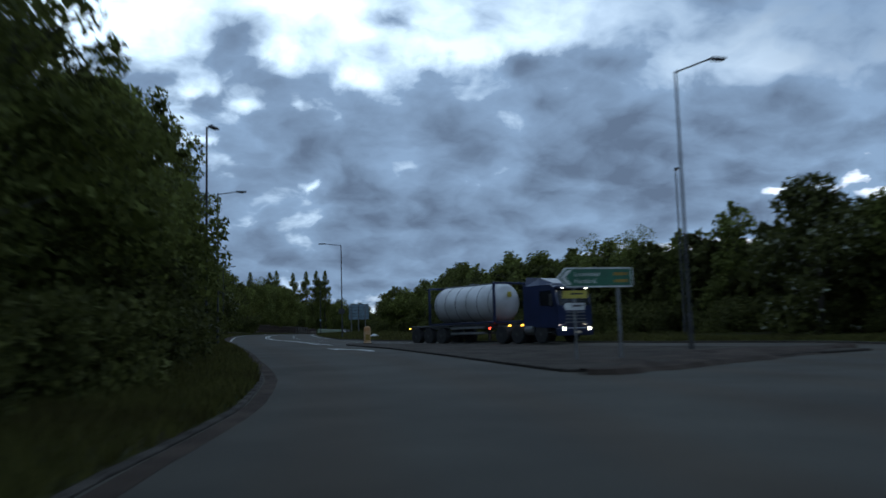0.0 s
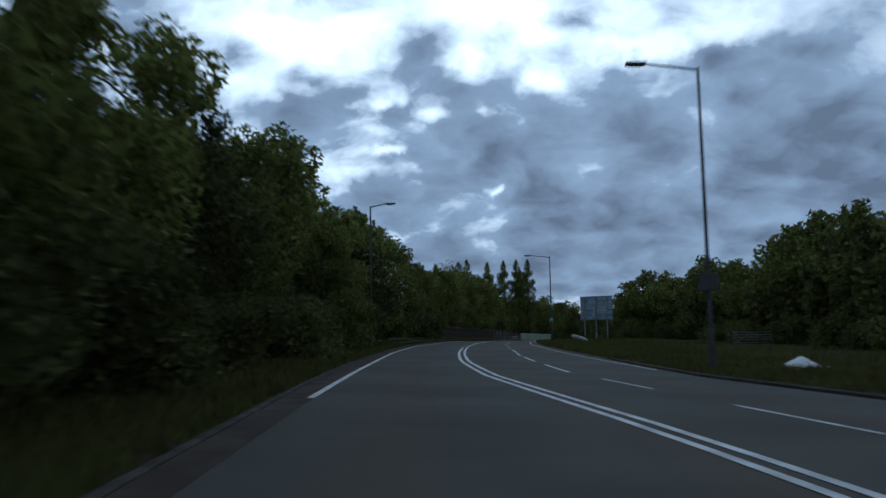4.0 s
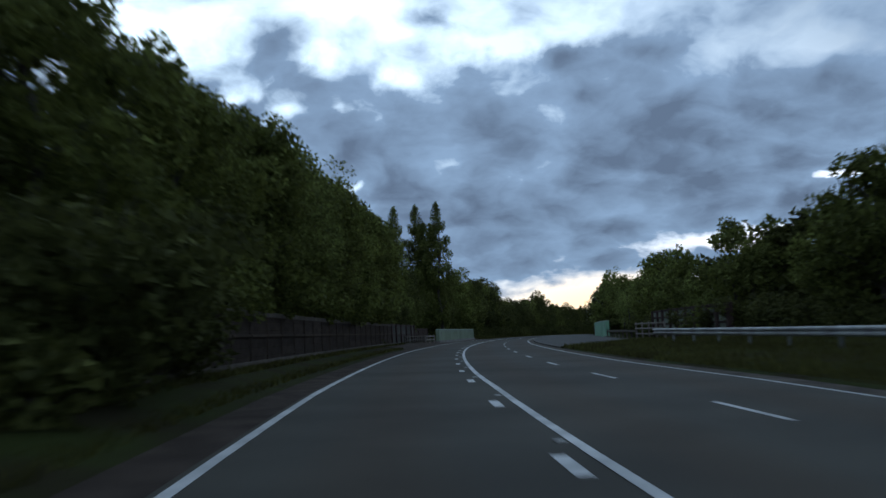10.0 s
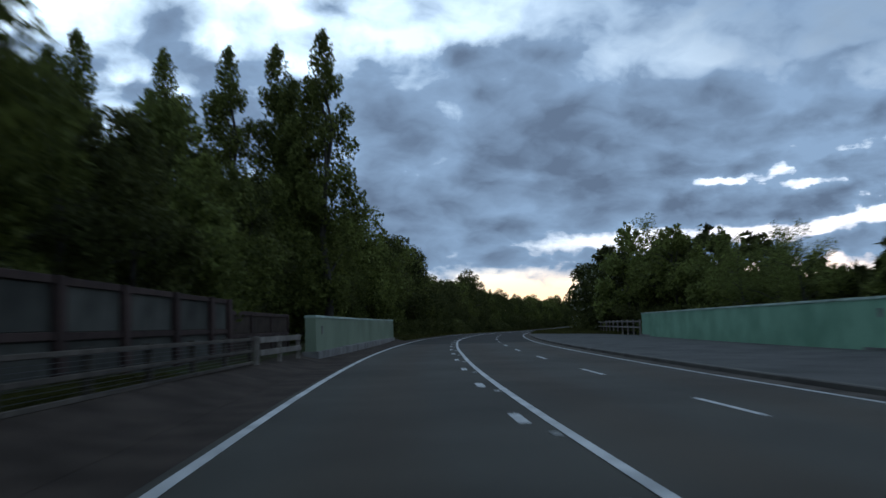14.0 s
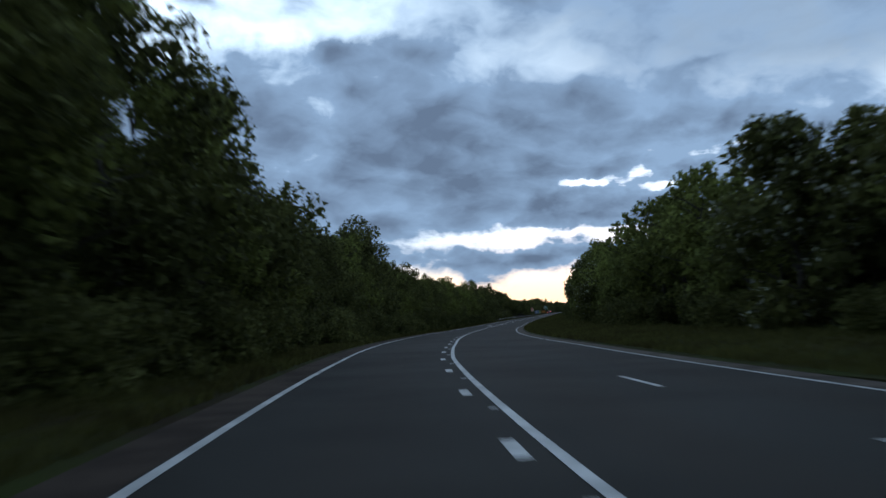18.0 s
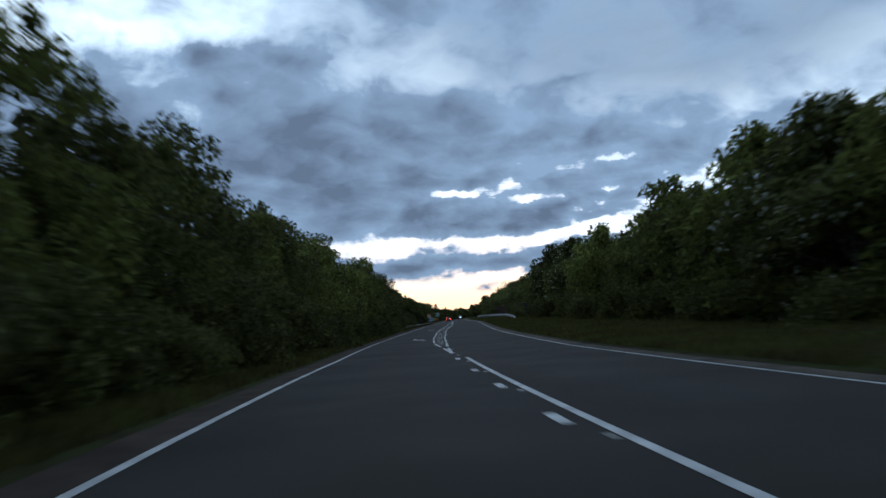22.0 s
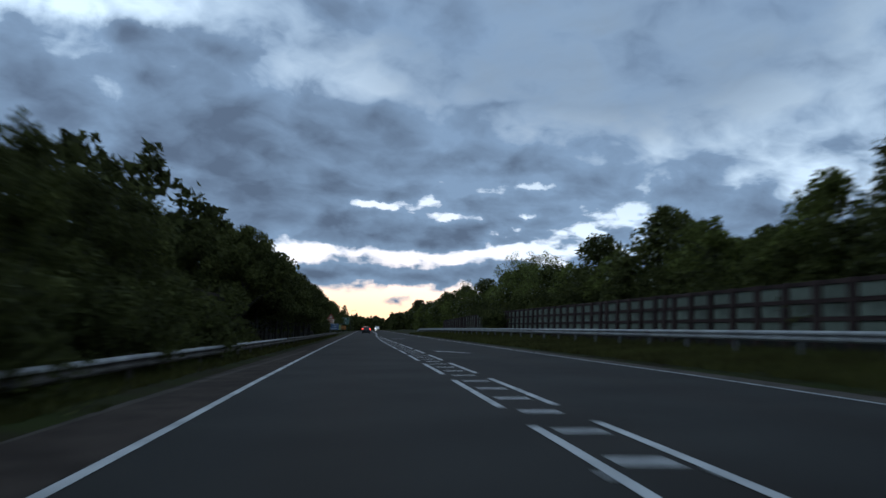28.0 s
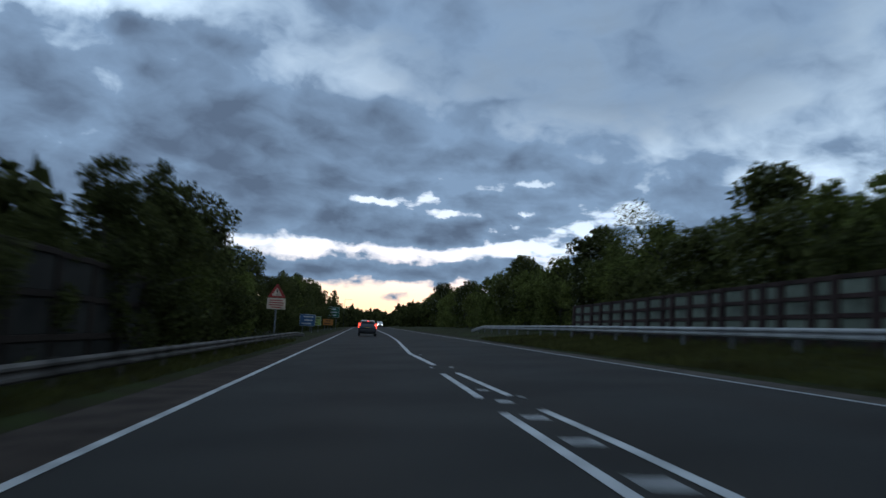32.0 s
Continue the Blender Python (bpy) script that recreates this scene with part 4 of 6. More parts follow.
def make_shrub(seed, height, width, label, mat, leaves=3800):
    rng = random.Random(seed)
    blobs = [(rng.uniform(-1, 1) * width * 0.7, rng.uniform(-1, 1) * width * 0.7, height * rng.uniform(0.1, 0.72), width * rng.uniform(0.3, 0.5)) for _ in range(14)]
    root = thing("shrub", label, "shrub")
    for k in range(4):
        a = k * 1.6
        part("stem", Shape().tube((0, 0, -0.1), (math.cos(a) * width * 0.6, math.sin(a) * width * 0.6, height * 0.8), 0.03, 0.008, 5, False), BARK, root)
    part("foliage", leaf_mesh("foliage", seed, blobs, leaves, 0.115, mat, 420, 0.20), None, root)
    return root


PROTO = {
    "oak": make_tree("broadleaf_tree", 11, 9.5, 3.2, "dense dark green broadleaf tree beside the road", LEAF, 8800, 0.165),
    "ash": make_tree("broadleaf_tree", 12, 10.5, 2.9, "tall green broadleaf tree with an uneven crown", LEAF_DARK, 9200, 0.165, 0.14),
    "maple": make_tree("broadleaf_tree", 13, 8.5, 3.2, "rounded green maple tree in the roadside belt", LEAF, 8800, 0.165, 0.10),
    "elm": make_tree("broadleaf_tree", 14, 8.0, 2.5, "narrow pale green young tree in the roadside belt", LEAF_PALE, 7600, 0.16, 0.10),
    "thorn": make_tree("broadleaf_tree", 46, 8.5, 3.1, "dense thicket tree beside the road, leaves darkened for shade", LEAF_DARK, 8800, 0.155, 0.06),
    "far_oak": make_tree("broadleaf_tree", 41, 9.5, 3.3, "dense green broadleaf tree across the road", LEAF, 4200, 0.24, 0.12),
    "far_maple": make_tree("broadleaf_tree", 43, 8.5, 3.3, "rounded green tree in the belt across the road", LEAF, 4000, 0.24, 0.08),
    "far_elm": make_tree("broadleaf_tree", 44, 8.0, 2.7, "narrow pale green tree in the belt across the road", LEAF_PALE, 3600, 0.23, 0.08),
    "lofty": make_tree("broadleaf_tree", 45, 10.0, 3.1, "tall dark tree leaning over the timber fence", LEAF, 8200, 0.165, 0.22),
    # darker-leaved twin of lofty, canopy shade put into its leaf colour
    "dim_lofty": make_tree("broadleaf_tree", 48, 10.0, 3.1, "tall tree leaning over the noise barrier, leaves darkened for shade", LEAF_DARK, 9000, 0.165, 0.22),
    "haw": make_tree("hawthorn_tree", 15, 6.5, 2.7, "hawthorn tree in white blossom above the verge", LEAF_DARK, 4200, 0.19, 0.08, 700),
    "open": make_tree("broadleaf_tree", 16, 9.0, 3.2, "thin-crowned tree with sky showing through its leaves", LEAF_PALE, 6500, 0.105, 0.3, 0, False, True),
    "tall_open": make_tree("broadleaf_tree", 19, 12.5, 2.3, "tall slim tree with loose leaves against the sky", LEAF_PALE, 11000, 0.115, 0.16, 0, False, True),
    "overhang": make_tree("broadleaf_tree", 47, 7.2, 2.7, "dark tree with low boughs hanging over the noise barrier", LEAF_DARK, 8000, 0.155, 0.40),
    "poplar": make_tree("poplar_tree", 17, 20.0, 2.15, "tall columnar poplar tree standing in a row", LEAF, 19000, 0.165, 0.10, 0, True),
    "conifer": make_tree("conifer_tree", 18, 11.0, 1.7, "dark pointed conifer in the distance", LEAF_DARK, 2200, 0.28, 0.1, 0, True),
}
SHRUBS = [make_shrub(21, 2.4, 1.5, "dense green shrub at the foot of the trees", LEAF_DARK), make_shrub(22, 1.9, 1.7, "low bramble thicket at the foot of the trees", LEAF_DARK), make_shrub(23, 3.2, 1.5, "tall dark hedge shrub under the trees", LEAF_DARK)]
used_protos = set()


def plant(key, s, o, scale=1.0, turn=None, stretch=1.0, h=-0.05, group="roadside trees"):
    root = PROTO[key] if isinstance(key, str) else SHRUBS[key]
    rngp = random.Random(int(s * 97 + o * 1013))
    m = Matrix.Translation(place(s, o, h)) @ pose(0, 0, 0, 0, 0, rngp.uniform(0, 360) if turn is None else turn) @ Matrix.Diagonal((scale, scale, scale * stretch, 1))
    if id(root) not in used_protos:
        used_protos.add(id(root))
        root.matrix_basis = m
        root["group"] = group
        return root
    ob = copy_thing(root, m)
    ob["group"] = group
    return ob


rng = random.Random(5)
BACK = []
SIZE = {"lofty": 10.0, "dim_lofty": 10.0, "far_oak": 9.5, "far_maple": 8.5, "far_elm": 8.0, "oak": 9.5, "ash": 10.5, "maple": 8.5, "elm": 8.0, "haw": 6.5, "thorn": 8.5}
# near-side belt: offset and height by distance
left_front = table([(-30, -6.4), (60, -6.3), (140, -6.6), (157, -6.4), (162, -5.8), (212, -5.8), (235, -7.2), (245, -8.4), (290, -6.8), (400, -6.9), (470, -6.9), (500, -6.6), (531, -6.6), (535, -9.2), (545, -9.2), (549, -6.6), (614, -6.6), (620, -6.2), (634, -6.4), (640, -9.2), (664, -9.2), (760, -9)])
left_tall = table([(-30, 10.5), (25, 10.5), (50, 8.4), (75, 7.2), (110, 7.8), (170, 8.8), (190, 9.0), (205, 9.4), (211, 10.8), (218, 10.4), (225, 5.8), (262, 6.0), (285, 7.8), (330, 7.4), (400, 6.6), (470, 7.2), (520, 8.6), (575, 9.2), (602, 8.6), (622, 5.4), (660, 5.6), (720, 7.5), (800, 8)])
left_gain = table([(30, 1.0), (42, 1.05), (60, 1.22), (130, 1.24), (138, 1.32), (146, 1.3), (151, 1.26), (157, 1.2), (163, 1.1), (174, 1.1), (182, 1.2), (192, 1.2), (206, 1.18), (215, 1.3), (228, 1.3), (238, 1.55), (250, 1.75), (258, 1.7), (266, 1.4), (276, 1.35), (284, 1.5), (292, 1.5), (298, 1.54), (307, 1.52), (313, 1.34), (320, 1.22), (337, 1.14), (342, 1.03), (348, 1.06), (352, 1.24), (360, 1.36), (368, 1.4), (380, 1.4), (392, 1.28), (400, 1.18), (452, 1.08), (463, 1.18), (474, 1.2), (487, 1.1), (500, 0.95), (530, 0.95), (536, 1.05), (540, 1.2), (549, 1.26), (555, 1.15), (562, 1.05), (580, 1.0), (587, 1.08), (594, 1.1), (599, 0.95), (604, 0.88), (616, 1.0), (624, 1.2), (650, 1.2), (700, 1.0)])
right_gain = table([(0, 1.2), (34, 1.15), (42, 1.05), (64, 1.06), (78, 1.36), (115, 1.5), (140, 1.2), (170, 1.2), (178, 0.97), (186, 1.06), (196, 1.06), (198.5, 0.62), (210, 0.6), (214, 1.0), (226, 1.0), (232, 1.0), (268, 1.0), (298, 1.0), (303, 0.86), (318, 0.86), (326, 0.95), (336, 1.15), (370, 1.14), (385, 1.2), (408, 1.2), (430, 1.12), (450, 1.08), (462, 1.06), (480, 1.09), (500, 1.16), (515, 1.17), (528, 1.23), (542, 1.26), (552, 1.2), (564, 1.2), (595, 1.2), (610, 1.22), (640, 1.25), (700, 1.25), (740, 1.05), (800, 1.05)])
s = -34.0
while s < 800:
    hgt = left_tall(s) * left_gain(s)
    # from s 285 darker leaves stand in for the denser belt's shade
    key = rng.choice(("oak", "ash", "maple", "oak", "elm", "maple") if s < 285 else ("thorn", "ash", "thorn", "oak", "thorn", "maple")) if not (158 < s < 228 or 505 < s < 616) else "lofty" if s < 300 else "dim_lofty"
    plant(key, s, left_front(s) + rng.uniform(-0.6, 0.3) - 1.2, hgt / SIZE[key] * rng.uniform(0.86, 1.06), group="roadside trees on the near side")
    if s < 690:
        BACK.append((s + rng.uniform(0.5, 2), left_front(s) - rng.uniform(4.4, 6.0), hgt * rng.uniform(0.95, 1.12)))
    s += rng.uniform(3.9, 5.0) if s < 660 else rng.uniform(5, 7)
s = -30.0
while s < 640:
    if 118 < s < 282 or 488 < s < 640:
        plant(rng.randrange(3), s, left_front(s) - 2.5, rng.uniform(0.95, 1.25), group="shrubs under the trees")
        s += 1.5
    else:
        plant(rng.randrange(3), s, left_front(s) + rng.uniform(0.4, 1.2), rng.uniform(0.8, 1.2), group="shrubs under the trees")
    s += rng.uniform(2.6, 3.8)
# far-side belt
right_front = table([(-30, 40), (10, 34), (30, 30), (60, 27), (100, 28), (150, 28), (165, 26), (176, 20.5), (190, 18.6), (232, 19.0), (275, 20), (300, 16), (400, 15.8), (470, 16), (500, 18), (640, 18), (800, 17)])
right_tall = table([(-30, 7.8), (40, 7.2), (80, 6.2), (105, 6.0), (130, 7.4), (150, 7.2), (160, 8.0), (172, 8.2), (190, 7.4), (218, 7.3), (226, 7.6), (235, 7.6), (239, 6.0), (243, 4.0), (263, 3.9), (268, 5.4), (275, 7.4), (284, 9.2), (296, 9.4), (306, 8.2), (360, 7.4), (410, 6.9), (470, 6.9), (498, 6.0), (520, 5.4), (600, 5.0), (660, 5.6), (800, 7.5)])
s = -30.0
while s < 820:
    hgt = right_tall(s) * right_gain(s)
    key = rng.choice(("far_oak", "far_maple", "far_elm", "far_maple", "haw" if s > 290 else "far_elm", "far_oak"))
    plant(key, s, right_front(s) + rng.uniform(-0.4, 1.0) + 1.2, hgt / SIZE[key] * rng.uniform(0.92, 1.06), group="roadside trees on the far side")
    if s < 700:
        BACK.append((s + rng.uniform(0.5, 2.5), right_front(s) + rng.uniform(4.5, 7.5), hgt * rng.uniform(0.95, 1.1)))
        # undergrowth that closes the belt below the crowns
        for k in (() if 196 < s < 232 else (1, 2)):
            thick_rng = random.Random(int(s * 13) + k)
            BACK.append((s + 2.6 * k, right_front(s + 2.6 * k) + thick_rng.uniform(2.6, 3.6), hgt * thick_rng.uniform(0.82, 0.95)))
        if s < 130:
            for k in (0.6, 2.4, 4.2):
                BACK.append((s + k, right_front(s + k) + 1.6 + 0.5 * math.sin(s + k), hgt * (0.93 + 0.05 * math.sin(3 * s + k))))
    s += rng.uniform(4.6, 6.4) if s < 485 or s > 660 else rng.uniform(3.4, 4.8)
s = -10.0
while s < 640:
    if not (228 < s < 275):
        plant(rng.randrange(3), s, right_front(s) + rng.uniform(-0.9, 0.0), rng.uniform(0.8, 1.2), group="shrubs under the trees")
    s += rng.uniform(4.0, 5.6) if s > 480 else rng.uniform(6.0, 8.0) if s > 200 else rng.uniform(3.0, 4.2)


def tree_belt(name, label, spots, leaves, size):
    """The trees behind the front rows, which nobody could count, in one mesh."""
    r = np.random.default_rng(77)
    vs = []
    for s, o, hgt in spots:
        q = random.Random(int(s * 31 + o))
        blobs = crown_blobs(q, hgt, 3.2 * hgt / 9.5, 0.05, False)
        v = leaf_cloud(r, blobs, leaves, size, 0.2, 1.15)
        vs.append(v + np.array(place(s, o, -0.05)))
    v = np.concatenate(vs)
    me = bpy.data.meshes.new(name)
    me.from_pydata(v.reshape(-1, 3).tolist(), [], np.arange(len(v) * 3).reshape(-1, 3).tolist())
    me.materials.append(LEAF_DARK)
    return tagged(new(name, me), label, "trees", kind="stuff")


# poplars behind the left belt
for s, o, hp in ((259.8, -6.2, 20.5), (261.5, -8.5, 17.5), (263.2, -9.9, 20.3), (262.8, -13.2, 20.2), (261.8, -17.2, 19.8), (259, -21.8, 20.3), (261, -24.7, 20), (279.8, -38.5, 22)):
    plant("poplar", s, o, hp / 20.0, group="row of poplars")
# landmark trees
for q in range(7):
    plant(q % 3, 494.5 + 3.1 * q, 14.0 + 0.3 * (q % 2), 0.8 + 0.1 * (q % 3), group="shrubs under the trees")
for s, o, q in ((100.6, -5.6, 0.72), (103.6, -5.4, 0.66)):
    plant("maple", s, o, q, group="roadside trees on the near side")
for s, o, q in ((180.5, -7.0, 1.2), (187.0, -7.2, 1.2)):
    plant("open", s, o, q, group="roadside trees on the near side")
for s, o, q in ((153.5, -5.6, 1.25), (156.0, -5.2, 1.3), (158.6, -5.1, 1.35), (161.0, -5.2, 1.2)):
    plant(2, s, o, q, group="shrubs under the trees")
for s, o, q in ((176, -7.2, 1.1), (184, -7.4, 1.12), (192.5, -6.9, 1.18), (196.5, -6.8, 1.2)):
    plant("lofty", s, o, q, group="roadside trees on the near side")
plant("tall_open", 49.6, -5.3, 1.0, group="roadside trees on the near side")
plant("tall_open", 52.6, -5.0, 1.04, group="roadside trees on the near side")
plant("tall_open", 46.4, -7.2, 0.95, group="roadside trees on the near side")
for s, q in ((209, 1.2), (213.5, 1.3), (218, 1.22)):
    plant("lofty", s, -7.4, q, group="roadside trees on the near side")
plant("oak", 515.5, 18.6, 0.98, group="roadside trees on the far side")
plant("open", 600, 18.5, 0.95, group="roadside trees on the far side")
plant("open", 602.5, 20, 0.9, group="roadside trees on the far side")
for s, o, q in ((595.5, 19.2, 0.92), (590.5, 20.0, 0.86), (585.5, 19.0, 0.84), (648, 18.8, 0.9)):
    plant("open", s, o, q, group="roadside trees on the far side")
for s, o, q in ((374, 16.4, 0.85), (379, 16.2, 0.8), (395, 16.6, 1.0), (399, 16.4, 0.9)):
    plant("haw", s, o, q, group="roadside trees on the far side")
for s, o, q in ((115.8, -5.4, 0.85), (119.2, -6.6, 0.9), (141, -6.9, 0.7)):
    plant("haw", s, o, q, group="roadside trees on the near side")
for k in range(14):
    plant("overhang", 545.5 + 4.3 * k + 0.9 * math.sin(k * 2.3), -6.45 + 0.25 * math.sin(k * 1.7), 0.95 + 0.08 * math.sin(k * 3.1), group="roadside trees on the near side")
for k in range(16):
    plant((2, 0, 1)[k % 3], 490.5 + 2.9 * k, -6.5 + 0.3 * math.sin(k * 1.9), 1.05 + 0.12 * math.sin(k * 2.7), group="shrubs under the trees")
plant(1, 543.6, -6.3, 0.62, group="shrubs under the trees")
# trees round the junction
for s, o, q in ((36.2, -6.8, 1.22), (40.4, -6.8, 1.1), (44.6, -6.8, 1.02), (48.2, -6.9, 0.95)):
    plant("oak" if q > 1.05 else "maple", s, o, q, group="roadside trees on the near side")
for s, o, q in ((66, 29.2, 0.84), (57, 29.0, 0.80), (60.5, 30.0, 0.80), (84, 29.5, 0.8)):
    plant("open", s, o, q, group="roadside trees on the far side")
for s, o, q in ((251, 19.5, 0.58), (255.5, 20.0, 0.62), (260, 19.4, 0.60), (288, 19.6, 1.05)):
    plant("open", s, o, q, group="roadside trees on the far side")
plant("haw", 36.5, 27.6, 1.0, group="roadside trees on the far side")
plant("haw", 316, 15.2, 1.0, group="roadside trees on the far side")
for s, o, q in ((584.8, 14.2, 1.15), (587.4, 14.0, 1.3), (590.0, 14.2, 1.2)):
    plant(2, s, o, q, group="shrubs under the trees")
plant("haw", 634, 17, 0.7, group="roadside trees on the far side")
plant("haw", 626, 17.2, 0.7, group="roadside trees on the far side")
for s, o, hc in ((804, -7.5, 10), (812, -9, 9), (796, -10, 8), (850, 20.6, 7.6), (893, 24, 9.6), (900, 25, 8.6)):
    plant("conifer", s, o, hc / 11.0, group="distant conifers")
HEDGE = []
s = 499.0
while s < 648:
    HEDGE.append((s, 16.9 + rng.uniform(-0.3, 0.6), rng.uniform(3.9, 5.0)))
    s += rng.uniform(1.4, 2.1)
tree_belt("hedge", "dense green hedge behind the noise barrier", HEDGE, 1000, 0.19)
tree_belt("tree_belt", "dark mass of trees behind the roadside rows", BACK, 1200, 0.46)
FAR = []
s = 800.0
while s < 1060:
    for o in (-64, -50, -38, -28, -20, -13, -9, 14, 19, 26, 34, 44, 56):
        FAR.append((s + rng.uniform(-3, 3), o + rng.uniform(-2, 2), rng.uniform(6.5, 9.0) if s > 870 else rng.uniform(6, 7.2)))
    s += 6
for k in range(60):
    FAR.append((rng.uniform(-20, 140), rng.uniform(45, 75), rng.uniform(6, 8)))
tree_belt("distant_trees", "far line of dark trees on the horizon", FAR, 260, 1.0)

# ---- grass on the verges ----
def grass_strip(name, label, spans, seed, lift):
    r = np.random.default_rng(seed)
    vs, fs = [], []
    for s0, s1, lo, hi, per, tall in spans:
        n = int((s1 - s0) * per)
        ss = r.uniform(s0, s1, n)
        fr = r.random(n)
        hh = r.uniform(0.5, 1.3, n) * tall
        an, le, wd = r.uniform(0, 6.283, n), r.uniform(-0.5, 0.5, (n, 2)), r.uniform(0.015, 0.045, n)
        a, b = np.array([lo(q) for q in ss]), np.array([hi(q) for q in ss])
        o = a + (b - a) * fr
        h = np.radians(np.interp(ss, LINE[:, 0], LINE[:, 1]))
        x = np.interp(ss, S_ALL, S_X) + o * np.cos(h)
        y = np.interp(ss, S_ALL, S_Y) + o * np.sin(h)
        z = np.interp(ss, LINE[:, 0], LINE[:, 2]) + np.clip(o, -25, 25) * np.interp(ss, LINE[:, 0], LINE[:, 3]) + lift(ss, o)
        dx, dy = np.cos(an) * wd, np.sin(an) * wd
        vs.append(np.stack([np.stack([x - dx, y - dy, z], 1), np.stack([x + dx, y + dy, z], 1), np.stack([x + le[:, 0] * hh, y + le[:, 1] * hh, z + hh], 1)], 1))
    v = np.concatenate(vs)
    vs, fs = v.reshape(-1, 3).tolist(), np.arange(len(v) * 3).reshape(-1, 3).tolist()
    me = bpy.data.meshes.new(name)
    me.from_pydata(vs, [], fs)
    me.materials.append(GRASS)
    return tagged(new(name, me), label, "grass", kind="stuff")


def left_lift(s, o):
    return np.where(o < -4.3, 0.02 + np.interp(s, (100, 132, 278, 305), (0, 0.25, 0.27, 0.04)), 0.03)


def right_lift(s, o):
    return 0.06 + np.interp(s, (60, 130, 186, 195, 293, 303), (0.02, 0.2, 0.2, 0.0, 0.0, 0.2)) * np.clip((o - 8.5) / 4, 0, 1)


grass_strip("verge_grass", "rough green verge grass along the road", [
    (-20, 118, lambda s: left_kerb(s) - 3.8, lambda s: left_kerb(s) - 0.05, 420, 0.24),
    (118, 207, lambda s: left_kerb(s) - 2.6, lambda s: left_kerb(s) - 0.3, 260, 0.15),
    (207, 226, lambda s: -5.8, lambda s: -4.45, 190, 0.15),
    (277, 470, lambda s: left_kerb(s) - 3.4, lambda s: left_kerb(s) - 0.15, 330, 0.22),
    (470, 650, lambda s: left_kerb(s) - 2.6, lambda s: left_kerb(s) - 0.4, 160, 0.18)], 31, left_lift)
grass_strip("verge_grass", "broad mown grass verge with taller stems", [
    (193, 207, lambda s: footway_edge(s) + 0.1, lambda s: max(footway_edge(s) + 0.2, right_front(s) - 1.5), 420, 0.24),
    (24, 193, lambda s: right_kerb(s) + 0.1, lambda s: min(right_front(s), right_kerb(s) + 6), 420, 0.22),
    (40, 193, lambda s: right_kerb(s) + 6, lambda s: min(right_front(s), right_kerb(s) + 16), 150, 0.34),
    (282, 296, lambda s: footway_edge(s) + 0.1, lambda s: right_kerb(s) + 8.0, 420, 0.22),
    (296, 650, lambda s: right_kerb(s) + 0.15, lambda s: right_kerb(s) + 4.0, 330, 0.20),
    (296, 650, lambda s: right_kerb(s) + 4.0, lambda s: right_front(s) - 0.5, 110, 0.26)], 32, right_lift)

# ---- street lamps ----
def street_lamp(s, o, height, arm, turn, label, reach=1.6, rise=0.18):
    root = thing("street_lamp", label, "street lamp", "street lamps", m=at(s, o, 0.0, turn))
    part("base", Shape().tube((0, 0, -0.2), (0, 0, 1.3), 0.085, 0.085, 12), STEEL_DARK, root, smooth=False)
    part("column", Shape().tube((0, 0, 1.3), (0, 0, height), 0.062, 0.042, 12), STEEL_DARK, root)
    part("collar", Shape().tube((0, 0, 1.27), (0, 0, 1.36), 0.095, 0.07, 12), STEEL_DARK, root)
    part("arm", Shape().tube((0, 0, height - 0.06), (arm * reach, 0, height - 0.06 + rise), 0.035, 0.03, 8), STEEL_DARK, root)
    head = part("lantern", Shape().prism([(-0.13, 0.02), (0.13, 0.02), (0.10, 0.10), (-0.10, 0.10)], arm * reach, arm * (reach + 0.62), "X"), STEEL_DARK, root, "flat dark lantern head", m=pose(0, 0, height - 0.10 + rise))
    part("lens", Shape().box((arm * (reach + 0.33), 0, 0.0), (0.42, 0.2, 0.03), 0.01), GLASSDARK, head)
    part("inspection_door", Shape().box((0.08, 0, 0.7), (0.02, 0.1, 0.5), 0.004), STEEL_DARK, root)
    return root


LAMP_LABEL = "tall grey steel street lamp with a flat unlit lantern"
street_lamp(27.0, 13.56, 10.5, 1, 0, LAMP_LABEL, 1.5, 0.6)
street_lamp(44, 24.4, 10.2, -1, 60, LAMP_LABEL, 0.5)
street_lamp(38.0, -3.7, 10.35, 1, 60, LAMP_LABEL, 0.3)
street_lamp(53.5, -2.92, 9.75, 1, 0, LAMP_LABEL, 1.15)
lampr = street_lamp(81.0, 8.6, 9.37, -1, 0, LAMP_LABEL)
street_lamp(105.5, -3.8, 8.7, 1, 0, LAMP_LABEL, 0.9)
lampq = street_lamp(129.5, 9.0, 7.92, -1, 0, LAMP_LABEL)
street_lamp(860, -6, 9, 1, 0, LAMP_LABEL)
part("warning_plate", Shape().box((-0.05, -0.12, 2.75), (0.62, 0.03, 0.5), 0.01), BLACK, lampr, "small dark plate clamped to the column")
part("number_plate", Shape().tube((0, -0.12, 2.35), (0, -0.15, 2.35), 0.15, 0.15, 16), ALU, lampq, "small round grey sign back")


# ---- direction sign at the junction ----
def letters(word, size):
    """Raised lettering as one mesh."""
    cu = bpy.data.curves.new("lettering", "FONT")
    cu.body, cu.size, cu.extrude, cu.resolution_u = word, size, 0.002, 3
    ob = new("lettering", cu)
    me = bpy.data.meshes.new_from_object(ob.evaluated_get(bpy.context.evaluated_depsgraph_get()))
    bpy.data.objects.remove(ob)
    me.materials.clear()
    me.materials.append(SIGN_WHITE)
    return me


